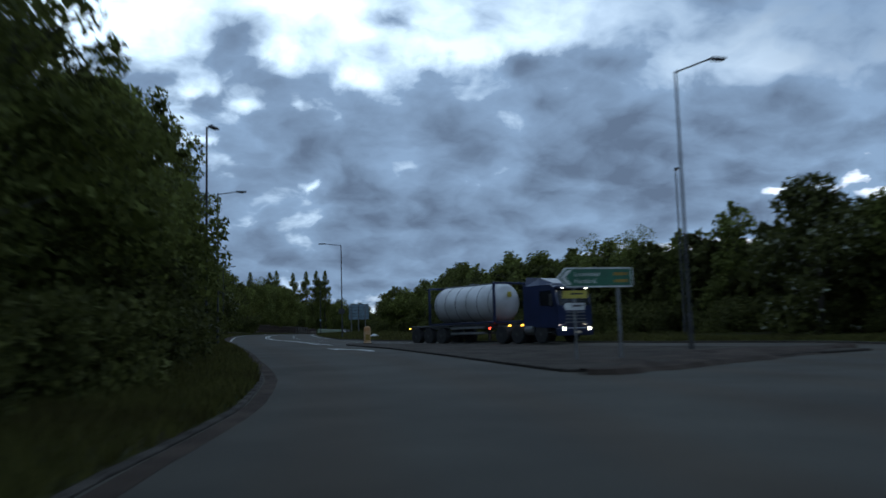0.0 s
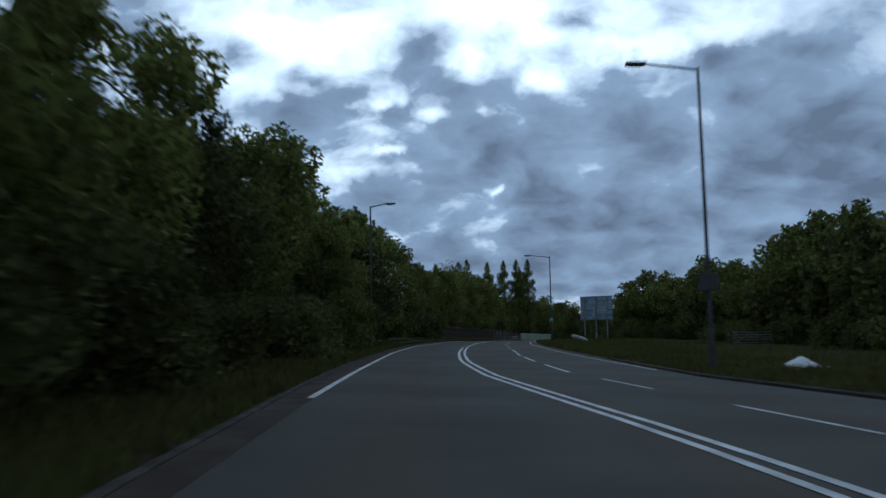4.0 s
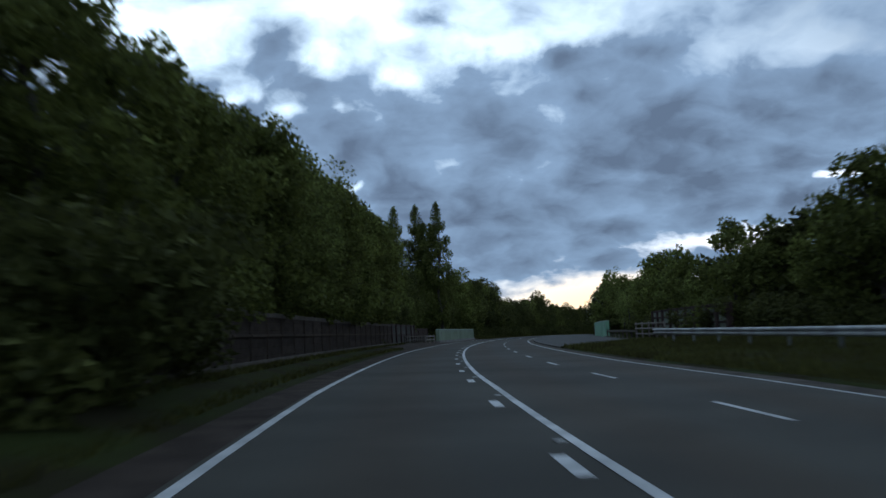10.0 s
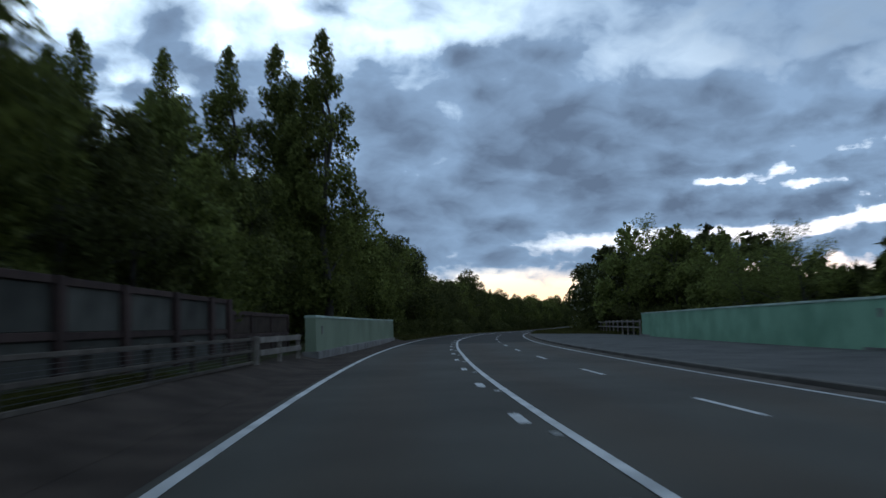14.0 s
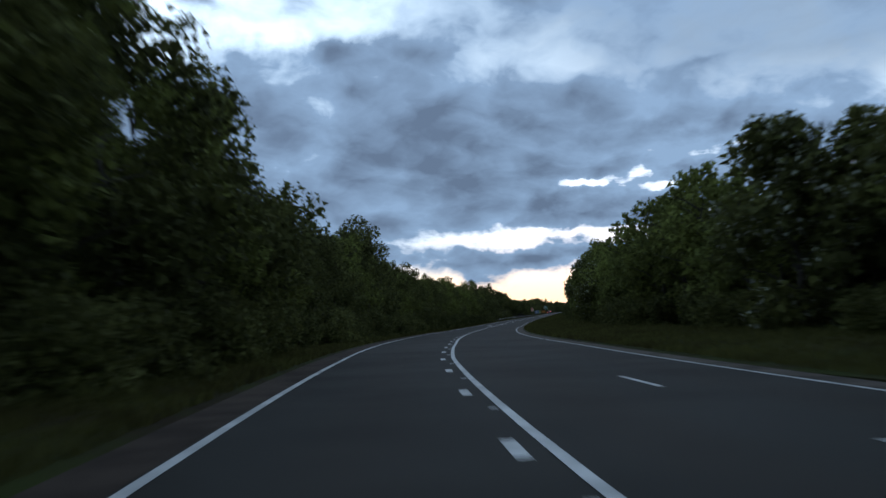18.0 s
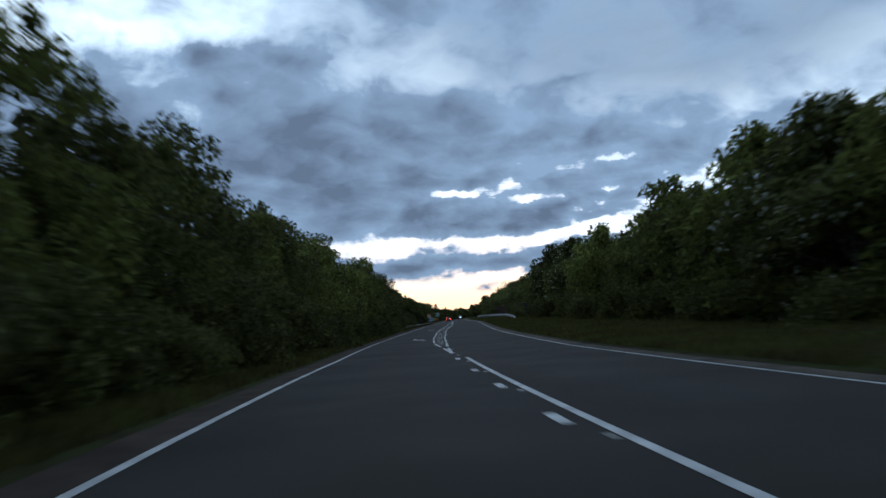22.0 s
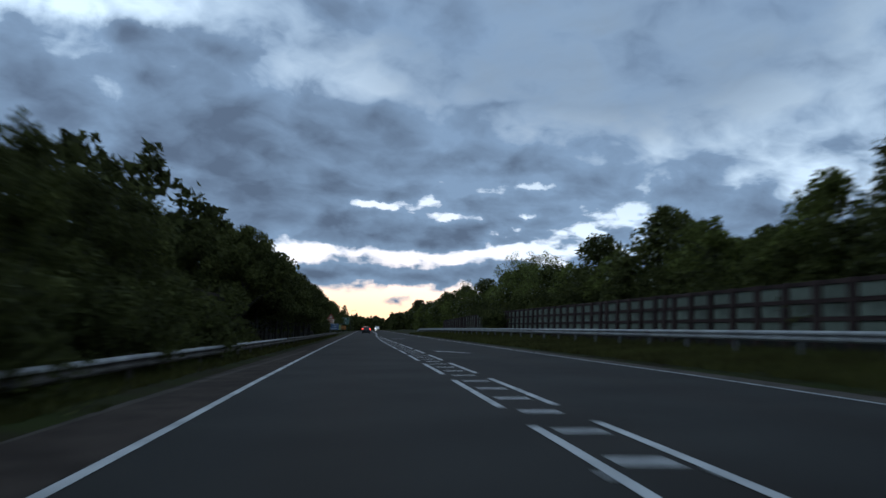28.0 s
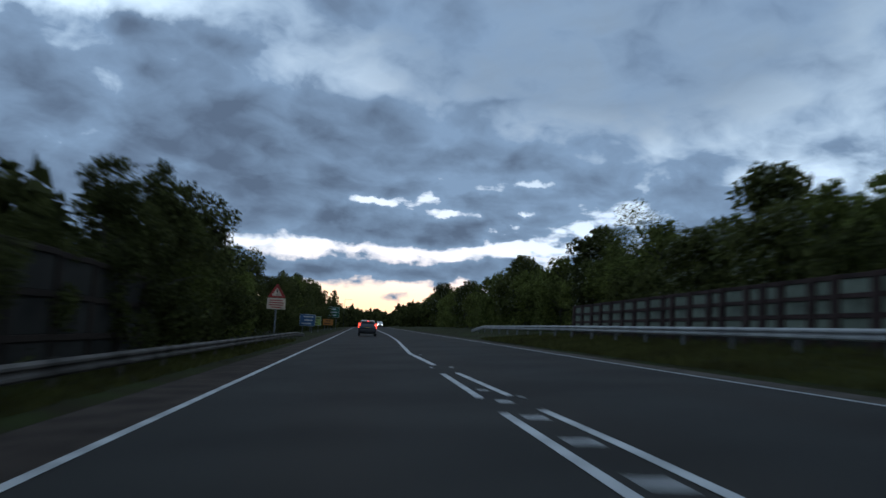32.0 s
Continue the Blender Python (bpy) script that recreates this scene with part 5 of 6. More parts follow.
def direction_sign():
    root = thing("direction_sign", "green arrow-ended direction sign with white border on grey posts", "road sign", m=at(23.0, 8.83, 0.06, 3))
    part("post", Shape().tube((0, 0.06, -0.3), (0, 0.06, 2.75), 0.05, 0.05, 12), GALV, root)
    part("post", Shape().tube((-1.45, 0.06, -0.3), (-1.45, 0.06, 2.75), 0.038, 0.038, 10), GALV, root)
    outer = [(-2.02, 2.44), (-1.72, 2.14), (0.42, 2.14), (0.47, 2.19), (0.47, 2.69), (0.42, 2.74), (-1.72, 2.74)]
    inner = [(-1.95, 2.44), (-1.70, 2.185), (0.42, 2.185), (0.42, 2.695), (-1.70, 2.695)]
    part("border", Shape().prism(outer, -0.012, 0.012, "Y"), SIGN_WHITE, root)
    face = part("face", Shape().prism(inner, -0.018, -0.0125, "Y"), SIGN_GREEN, root)
    part("chevron", Shape().prism([(-1.88, 2.44), (-1.68, 2.22), (-1.54, 2.22), (-1.74, 2.44), (-1.54, 2.66), (-1.68, 2.66)], -0.023, -0.0185, "Y"), SIGN_WHITE, face)
    for z, word in ((2.54, "Leominster"), (2.33, "Hereford")):
        part("lettering", letters(word, 0.185), None, face, m=pose(-1.45, -0.0225, z - 0.06, 90, 0, 0))
        part("text_bar", Shape().box((0.08, -0.021, z), (0.46, 0.004, 0.09)), SIGN_AMBER, face)
    for z0, z1, x0, x1, mat, nm in ((1.82, 2.05, -1.85, -1.05, SIGN_YELLOW, "yellow route plate"), (1.47, 1.68, -1.74, -1.15, SIGN_WHITE, "small white direction plate")):
        p = part("plate", Shape().prism([(x0 - (0.08 if mat is SIGN_WHITE else 0), (z0 + z1) / 2), (x0, z0), (x1, z0), (x1, z1), (x0, z1)], -0.012, 0.012, "Y"), mat, root, nm)
        part("text_bar", Shape().box(((x0 + x1) / 2 + 0.05, -0.0145, (z0 + z1) / 2 + 0.02), ((x1 - x0) * 0.5, 0.004, 0.05)), BLACK, p)
    for x in (0, -1.45):
        for z in (2.25, 2.62):
            part("clamp", Shape().box((x, 0.03, z), (0.2, 0.05, 0.04), 0.008), GALV, root)


direction_sign()


def bollard(s, o):
    root = thing("traffic_bollard", "weathered cream and orange plastic traffic bollard on the island", "bollard", m=at(s, o, 0.07, 4))
    rings = [[(x * w, y * w * 0.62, z) for x, y in ((-1, -0.6), (-0.6, -1), (0.6, -1), (1, -0.6), (1, 0.6), (0.6, 1), (-0.6, 1), (-1, 0.6))] for w, z in ((0.22, 0), (0.22, 0.08), (0.19, 0.10), (0.19, 0.88), (0.17, 0.99), (0.10, 1.04))]
    part("shell", Shape().loft(rings), BOLLARD, root)
    part("base", Shape().box((0, 0, 0.02), (0.52, 0.36, 0.05), 0.015), BLACK, root)
    part("reflective_band", Shape().box((0, -0.121, 0.38), (0.28, 0.006, 0.34)), SIGN_AMBER, root, "faded amber reflective panel")


bollard(48.5, 5.6)


def sheet_heap(s, o):
    root = thing("plastic_sheet", "crumpled white plastic sheet lying in the grass", "litter", m=at(s, o, 0.12, 20))
    rows = []
    for i in range(15):
        rows.append([((i - 7) * 0.14, (j - 4) * 0.12, max(0.02, 0.38 * math.exp(-((i - 6) / 4.5) ** 2 - ((j - 4) / 2.6) ** 2) + 0.10 * noise.noise(Vector((i * 0.5, j * 0.6, 2))))) for j in range(9)])
    sh = Shape()
    n = 9
    sh.v = [p for r in rows for p in r] + [(p[0], p[1], p[2] - 0.03) for r in rows for p in r]
    k = 15 * 9
    sh.f = [(a * n + b, a * n + b + 1, a * n + n + b + 1, a * n + n + b) for a in range(14) for b in range(8)] + [(k + a * n + b, k + a * n + n + b, k + a * n + n + b + 1, k + a * n + b + 1) for a in range(14) for b in range(8)]
    part("sheet", sh, SHEET, root, smooth=True)


sheet_heap(83.0, 12.2)


def gantry_board():
    a, b = place(163.8, 13.45), place(162.0, 17.4)
    m = Matrix.Translation((a + b) / 2 + Vector((0, 0, 0.25))) @ pose(0, 0, 0, 0, 0, math.degrees(math.atan2(b.y - a.y, b.x - a.x)))
    root = thing("road_sign_board", "large grey back of a direction sign on three steel posts", "road sign", m=m)
    w = (b - a).length
    cols = 3
    for i in range(5):
        z0 = 2.62 + i * 0.59
        part("panel", Shape().box((0, 0.03, z0 + 0.285), (w, 0.02, 0.57), 0.004), ALU, root)
        part("rib", Shape().box((0, -0.02, z0 + 0.01), (w, 0.06, 0.045), 0.008), STEEL_DARK, root)
    part("rib", Shape().box((0, -0.02, 5.57), (w, 0.06, 0.045), 0.008), ALU, root)
    for x in (-w * 0.36, 0, w * 0.34):
        part("post", Shape().box((x, -0.14, 2.6), (0.14, 0.17, 6.0), 0.02), GALV, root)
        for i in range(5):
            part("clamp", Shape().box((x, -0.05, 2.9 + i * 0.59), (0.22, 0.04, 0.06), 0.006), GALV, root)
    for z in (2.6, 5.6):
        part("edge_trim", Shape().box((0, 0.03, z), (w + 0.06, 0.05, 0.04), 0.006), ALU, root)


gantry_board()


# ---- steel guardrails ----
def guardrail(label, stations, o_of, h_of, side, mat=RAIL, post_mat=GALV, sky_lit_to=0):
    """A corrugated beam on posts; side is the way its face looks."""
    root = thing("guardrail", label, "guardrail")
    prof = [(0.0, -0.155), (0.035, -0.15), (0.08, -0.10), (0.08, -0.055), (0.02, -0.015), (0.02, 0.015), (0.08, 0.055), (0.08, 0.10), (0.035, 0.15), (0.0, 0.155), (0.01, 0.13), (0.055, 0.09), (0.055, 0.065), (-0.005, 0.02), (-0.005, -0.02), (0.055, -0.065), (0.055, -0.09), (0.01, -0.13)]
    for k in range(len(stations) - 1):
        s0, s1 = stations[k], stations[k + 1]
        rings = [[place(s, o_of(s) + side * d, h_of(s) + z) for d, z in prof] for s in (s0, s1)]
        part("beam", Shape().loft(rings), mat, root)
        s = s0
        if s < sky_lit_to:
            # pale strip paints the sky's light on the beam's top facet
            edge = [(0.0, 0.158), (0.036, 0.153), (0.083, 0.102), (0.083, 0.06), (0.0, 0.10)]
            part("top_edge", Shape().loft([[place(q, o_of(q) + side * d, h_of(q) + z) for d, z in edge] for q in (s0 + 0.01, s1 - 0.01)]), RAIL, root, "pale upper edge, sky light put into its colour")
        part("post", Shape().box((0, 0, -0.15), (0.11, 0.06, 0.95), 0.008), post_mat, root, m=at(s, o_of(s) - side * 0.12, h_of(s) - 0.15))
        part("bracket", Shape().box((0, 0, 0), (0.13, 0.07, 0.2), 0.01), post_mat, root, m=at(s, o_of(s) - side * 0.04, h_of(s)))
    return root


guardrail("galvanised steel guardrail with a ramped end in the grass verge", [143, 146, 149.5, 153, 156.5, 160, 163.5, 167, 170.5, 174, 177.5, 181, 184.5, 188],
          table([(143, 13.4), (150, 12.4), (188, 12.2)]), table([(143, 0.28), (147, 0.72), (151, 0.82), (188, 0.84)]), -1)
guardrail("long galvanised steel guardrail in front of the noise barrier", [487 + 4.0 * k for k in range(49)],
          table([(487, 12.6), (495, 12.3), (680, 11.6)]), table([(487, 0.35), (492, 0.72), (500, 0.86), (640, 0.86), (672, 0.78), (680, 0.3)]), -1)
guardrail("dirty steel guardrail along the grass verge, darkened for tree shade", [476 + 4.0 * k for k in range(50)],
          table([(476, -5.2), (484, -4.95), (600, -4.95), (672, -5.4)]), table([(476, 0.2), (484, 0.48), (505, 0.50), (610, 0.51), (660, 0.42), (672, 0.18)]), 1, RAIL_DIRT_SHADE, RAIL_DIRT_SHADE, 553)


# ---- bridge parapets ----
def parapet(label, s0, s1, o0, o1, h0, h1, thick, lift, mat):
    root = thing("bridge_parapet", label, "parapet wall")
    n = max(2, int((s1 - s0) / 6))
    for k in range(n):
        a, b = k / n, (k + 1) / n
        ends = []
        for f, off in ((a, 0.012), (b, -0.012)):
            s = s0 + (s1 - s0) * f + off
            o, h = o0 + (o1 - o0) * f, h0 + (h1 - h0) * f
            ends.append((s, o, h))
        def ring(s, o, lo, hi, w0, w1):
            return [place(s, o - w0 / 2, lo), place(s, o + w0 / 2, lo), place(s, o + w1 / 2, hi), place(s, o - w1 / 2, hi)]
        part("wall_bay", Shape().loft([ring(s, o, lift - 0.5, h - 0.09, thick, thick - 0.04) for s, o, h in ends]), mat, root)
        part("coping", Shape().loft([ring(s, o, h - 0.09, h, thick + 0.03, thick - 0.02) for s, o, h in ends]), GREENCAP, root, "lighter weathered coping")
    part("plinth", Shape().loft([[place(s, o - thick / 2 - 0.08, lift - 0.5), place(s, o + thick / 2 + 0.08, lift - 0.5), place(s, o + thick / 2 + 0.08, lift + 0.06), place(s, o - thick / 2 - 0.08, lift + 0.06)] for s, o in ((s0 - 0.05, o0), (s1 + 0.05, o1))]), CONCRETE, root, "dirty concrete footing")
    part("notice_plate", Shape().box((0, 0, 0), (0.03, 0.22, 0.3), 0.005), CONCRETE, root, m=at(s0 + 1.6, o0 + (thick / 2 + 0.005) * (1 if o0 < 0 else -1), h0 - 0.55))
    return root


parapet("faded grey-green painted concrete bridge parapet with a stained coping", 239.2, 274.6, -3.72, -3.95, 1.70, 1.78, 0.42, 0.30, GREYWALL)
parapet("pale green painted concrete bridge parapet beside the footway", 233.9, 271.4, 15.55, 15.6, 1.90, 1.80, 0.42, 0.14, GREENWALL)


# ---- timber fences ----
def rail_fence(label, name, s0, s1, o_of, heights, mat, gap=2.4, wide=0.13, post_h=1.1, lift=0.28, group=""):
    root = thing(name, label, "fence", group)
    n = max(1, round((s1 - s0) / gap))
    ss = [s0 + (s1 - s0) * k / n for k in range(n + 1)]
    for s in ss:
        part("post", Shape().box((0, 0, post_h / 2 - 0.15), (0.12, 0.12, post_h + 0.3), 0.012), mat, root, m=at(s, o_of(s), lift))
    for k in range(n):
        for h in heights:
            a, b = place(ss[k], o_of(ss[k]), lift + h), place(ss[k + 1], o_of(ss[k + 1]), lift + h)
            d = b - a
            part("rail", Shape().box((0, 0, 0), (d.length - 0.01, 0.05, wide), 0.008), mat, root, m=Matrix.Translation((a + b) / 2 + (d.cross(Vector((0, 0, 1))).normalized() * (0.085 if o_of(ss[k]) < 0 else -0.085))) @ d.to_track_quat("X", "Z").to_matrix().to_4x4())
    return root


rail_fence("weathered pale timber rail barrier joining the parapet", "timber_barrier", 232.2, 237.6, table([(232, -4.2), (238, -3.9)]), (0.28, 0.64), TIMBER_PALE, 2.7, 0.17, 0.75)
mesh_fence = rail_fence("low timber rail fence with horizontal wires on the verge", "wire_fence", 218.4, 231.6, table([(208, -4.6), (232, -4.25)]), (0.05, 0.36, 0.68), TIMBER_MID, 2.6, 0.075, 0.75)
for k in range(9):
    h = 0.08 + k * 0.07
    part("wire", Shape().tube(place(218.4, -4.37, 0.28 + h), place(231.6, -4.17, 0.28 + h), 0.004, 0.004, 5), STEEL_DARK, mesh_fence)
rail_fence("three-bar pale timber fence before the parapet", "timber_barrier", 199.5, 210.0, table([(199, 15.4), (210, 15.3)]), (0.35, 0.75, 1.12), TIMBER_PALE, 2.6, 0.11, 1.25, 0.2)
rail_fence("low pale single-rail barrier before the parapet", "timber_barrier", 210.5, 233.0, table([(210, 15.4), (233, 15.45)]), (0.55,), TIMBER_MID, 2.8, 0.17, 0.7, 0.2)
rail_fence("two-bar weathered timber barrier beyond the bridge", "timber_barrier", 272.2, 303.0, table([(272, 15.4), (303, 15.2)]), (0.50, 0.95), TIMBER_PALE, 2.8, 0.12, 1.1, 0.2)


def board_fence(label, s0, s1, o_of, height, lift, bays, mat, post_mat, rows, cap=True, seed=1):
    """Posts, boards in rows, rails and a cap."""
    root = thing("noise_fence", label, "fence")
    r = random.Random(seed)
    ss = [s0 + (s1 - s0) * k / bays for k in range(bays + 1)]
    for s in ss:
        part("post", Shape().box((0, 0, height / 2 - 0.2), (0.10, 0.07, height + 0.5), 0.01), post_mat, root, m=at(s, o_of(s), lift, 0) @ pose(0, 0, 0, 0, r.uniform(-0.6, 0.6), 0))
    for k in range(bays):
        a, b = place(ss[k], o_of(ss[k]), lift), place(ss[k + 1], o_of(ss[k + 1]), lift)
        d = b - a
        m = Matrix.Translation((a + b) / 2) @ pose(0, 0, 0, 0, 0, math.degrees(math.atan2(d.y, d.x)))
        for q in range(rows):
            z0, z1 = height * q / rows, height * (q + 1) / rows
            part("board", Shape().box((0, 0, (z0 + z1) / 2), (d.length - 0.15, 0.035, z1 - z0 - 0.006), 0.004), mat, root, m=m @ Matrix.Translation((0, r.uniform(-0.006, 0.006), 0)))
        face = -0.05 if o_of(ss[k]) < 0 else 0.05
        for z in (0.12, height * 0.56):
            part("rail", Shape().box((0, face * 1.3, z), (d.length - 0.15, 0.05, 0.10), 0.008), post_mat, root, m=m)
        if cap:
            part("cap", Shape().box((0, 0, height - 0.04), (d.length, 0.13, 0.20), 0.012), TIMBER_MID, root, "wide weathered cap board", m=m)
    return root


board_fence("dark weathered timber noise fence behind the verge", 158.0, 220.6, table([(158, -6.4), (180, -5.9), (212, -5.9), (233, -6.2)]), 1.95, 0.20, 25, TIMBER_DARK, TIMBER, 6, True, 3)
# low timber edging in front of the long fence
edge = thing("edging_board", "low weathered timber edging along the foot of the fence", "edging")
edge_o = table([(131, -5.7), (140, -5.2), (208, -4.9)])
for k in range(24):
    s0 = 131 + 3.65 * k
    a, b = place(s0, edge_o(s0), 0.36), place(s0 + 3.65, edge_o(s0 + 3.65), 0.36)
    d = b - a
    part("board", Shape().box((0, 0, 0.0), (d.length - 0.012, 0.10, 0.24), 0.012), TIMBER_MID, edge, m=Matrix.Translation((a + b) / 2) @ d.to_track_quat("X", "Z").to_matrix().to_4x4())


# ---- acoustic barriers of framed panels ----
def barrier(label, posts, o_of, top_of, lift_of, rows, seed, facing, mat, post_mat=TIMBER_DARK, wide=0.2):
    root = thing("noise_barrier", label, "noise barrier")
    r = random.Random(seed)
    for k, s in enumerate(posts):
        tall = top_of(s) - lift_of(s)
        part("post", Shape().box((0, 0, tall / 2 - 0.2), (wide, wide + 0.03, tall + 0.5), 0.012), post_mat, root, m=at(s, o_of(s), lift_of(s)) @ pose(0, 0, 0, r.uniform(-1.3, 1.3), 0, 0))
        if k == len(posts) - 1:
            break
        s1 = posts[k + 1]
        a, b = place(s, o_of(s), lift_of(s)), place(s1, o_of(s1), lift_of(s1))
        d = b - a
        m = Matrix.Translation((a + b) / 2) @ pose(0, 0, 0, 0, 0, math.degrees(math.atan2(d.y, d.x)))
        for q in range(rows):
            z0, z1 = tall * q / rows, tall * (q + 1) / rows
            # lowest row of four-row barriers is coloured dark in place of shade
            part("panel", Shape().box((0, 0, (z0 + z1) / 2), (d.length - 0.18, 0.08, z1 - z0 - 0.10), 0.01), PANEL_SHADE if rows > 3 and q == 0 else mat, root, m=m)
            part("rail", Shape().box((0, facing * 0.03, z1 - 0.03), (d.length - 0.2, 0.13, 0.15), 0.01), post_mat, root, m=m)
    return root


def stations(s0, s1, step, seed, jitter):
    r, out, s = random.Random(seed), [s0], s0
    while s < s1:
        s += step * r.choice((1.0, 1.0, 1.0, 1.0, 1.0, 1.0, 1.0, 0.62)) + r.uniform(-jitter, jitter)
        out.append(s)
    return out


barrier("noise fence of grimy panels between broad dark posts", [220.8, 223.9, 227.3, 231.1, 234.7, 236.9], table([(208, -5.95), (233, -6.2)]), lambda s: 2.2, lambda s: 0.2, 2, 5, -1, PANEL_MID, TIMBER_RED, 0.36)
barrier("low dark timber panel fence leading behind the parapet", [237.2, 240.8, 244.4, 248.0], lambda s: -6.3, lambda s: 1.85, lambda s: 0.2, 2, 11, -1, TIMBER_DARK, TIMBER_RED, 0.2)
barrier("short noise barrier of pale panels among the trees", [191.5, 193.7, 195.6, 197.3, 198.9, 201.4, 204.0, 206.5, 209.3, 211.4, 213.6], lambda s: 17.4, lambda s: 2.3, lambda s: 0.2, 4, 6, 1, PANEL, TIMBER_RED, 0.36)
barrier("long noise barrier of pale panels between dark timber posts", stations(495.5, 648.0, 2.05, 8, 0.1), table([(495, 15.1), (648, 14.6)]), table([(495, 2.45), (520, 2.55), (600, 2.72), (625, 2.5), (650, 2.25)]), lambda s: 0.18, 4, 8, 1, PANEL, TIMBER_RED, 0.36)
# panels coloured dark for the shade of the overhanging trees
barrier("noise barrier of framed panels, tree shade put into their colour", [536.6 + 2.55 * k for k in range(34)], lambda s: -7.1, table([(536, 2.93), (560, 2.88), (610, 2.95), (640, 2.4)]), lambda s: 0.0, 3, 9, -1, PANEL_SHADE)


# ---- signs at the far end ----
def warning_sign(s, o):
    root = thing("warning_sign", "red-bordered triangular warning sign above a cream text plate", "road sign", m=at(s, o, 0.0, 0))
    part("post", Shape().tube((0, 0.05, -0.4), (0, 0.05, 3.8), 0.06, 0.06, 10), GALV, root)
    tri = part("triangle", Shape().prism([(-0.56, 3.05), (0.56, 3.05), (0.60, 3.11), (0.05, 3.98), (-0.05, 3.98), (-0.60, 3.11)], -0.012, 0.012, "Y"), SIGN_RED, root, "red triangular border")
    part("face", Shape().prism([(-0.36, 3.17), (0.36, 3.17), (0, 3.76)], -0.017, -0.0125, "Y"), SIGN_PEACH, tri)
    part("symbol", Shape().prism([(-0.045, 3.62), (-0.02, 3.36), (0.02, 3.36), (0.045, 3.62)], -0.021, -0.0175, "Y"), BLACK, tri)
    part("symbol", Shape().tube((0, -0.0175, 3.27), (0, -0.021, 3.27), 0.035, 0.035, 12), BLACK, tri)
    plate = part("text_plate", Shape().box((0, 0, 2.63), (1.26, 0.024, 0.78), 0.01), SIGN_PEACH, root, "cream text plate")
    for z, w in ((2.86, 0.9), (2.70, 1.0), (2.54, 0.95), (2.38, 0.7)):
        part("text_bar", Shape().box((0, -0.015, z), (w, 0.004, 0.07)), SIGN_RED, plate)
    for z in (2.5, 2.8, 3.2):
        part("clamp", Shape().box((0, 0.025, z), (0.2, 0.05, 0.04), 0.006), GALV, root)


warning_sign(651.0, -6.0)


def plate_sign(label, s, o, w, h, z0, mat, bars, bar_mat, border=True):
    root = thing("road_sign", label, "road sign", m=at(s, o, 0.0, 0))
    for x in (-w * 0.3, w * 0.3):
        part("post", Shape().tube((x, 0.06, -0.4), (x, 0.06, z0 + h * 0.9), 0.045, 0.045, 8), GALV, root)
    if border:
        part("border", Shape().box((0, 0, z0 + h / 2), (w, 0.024, h), 0.01), SIGN_WHITE, root)
    face = part("face", Shape().box((0, -0.0145, z0 + h / 2), (w - 0.08, 0.006, h - 0.08)), mat, root)
    for k in range(bars):
        part("text_bar", Shape().box((random.Random(k + int(s)).uniform(-0.1, 0.1) * w, -0.0195, z0 + h * (k + 0.7) / (bars + 0.4)), (w * (0.62 - 0.1 * (k % 2)), 0.004, h * 0.10)), bar_mat, face)


plate_sign("large blue roadside sign on two posts", 700, -7.0, 2.0, 1.5, 0.95, SIGN_BLUE, 3, SIGN_WHITE)
plate_sign("lime green roadside sign on two posts", 712, -6.8, 1.9, 1.3, 1.0, SIGN_LIME, 3, BLACK)
plate_sign("green direction sign with white lettering bars", 770, -6.4, 2.8, 2.2, 2.6, SIGN_GREEN, 3, SIGN_WHITE)
plate_sign("orange diversion sign low on the verge", 745, -6.2, 1.9, 1.2, 0.9, SIGN_ORANGE, 2, BLACK, False)


def marker_post(s, o, h, label):
    root = thing("marker_post", label, "marker post", "marker posts", m=at(s, o, 0.0, 8))
    part("body", Shape().box((0, 0, h / 2 - 0.15), (0.14, 0.09, h + 0.3), 0.015), TIMBER_PALE, root)
    part("cap", Shape().box((0, 0, h - 0.04), (0.15, 0.1, 0.09), 0.012), BLACK, root)


marker_post(144.8, -6.0, 1.2, "short weathered grimy marker post in the grass")
root = thing("marker_sign", "small white marker plate on a short post in the verge", "road sign", m=at(50.0, -3.5, -0.1, 0))
part("post", Shape().tube((0, 0, -0.2), (0, 0, 1.36), 0.03, 0.03, 8), GALV, root)
part("plate", Shape().box((0, -0.04, 1.40), (0.30, 0.02, 0.16), 0.01), SIGN_WHITE, root)


# field gate under the far trees
def field_gate(s, o):
    root = thing("field_gate", "weathered grey metal field gate below the trees", "gate", m=at(s, o, 0.25, 10))
    for x in (-1.7, 1.7):
        part("post", Shape().box((x, 0, 0.5), (0.16, 0.16, 1.5), 0.015), TIMBER, root)
    for k in range(6):
        part("bar", Shape().tube((-1.6, 0, 0.2 + 0.2 * k), (1.6, 0, 0.2 + 0.2 * k), 0.022, 0.022, 8), GALV, root)
    part("brace", Shape().tube((-1.6, 0.03, 0.2), (0, 0.03, 1.2), 0.02, 0.02, 8), GALV, root)
    part("brace", Shape().tube((1.6, 0.03, 0.2), (0, 0.03, 1.2), 0.02, 0.02, 8), GALV, root)


field_gate(122, 24)

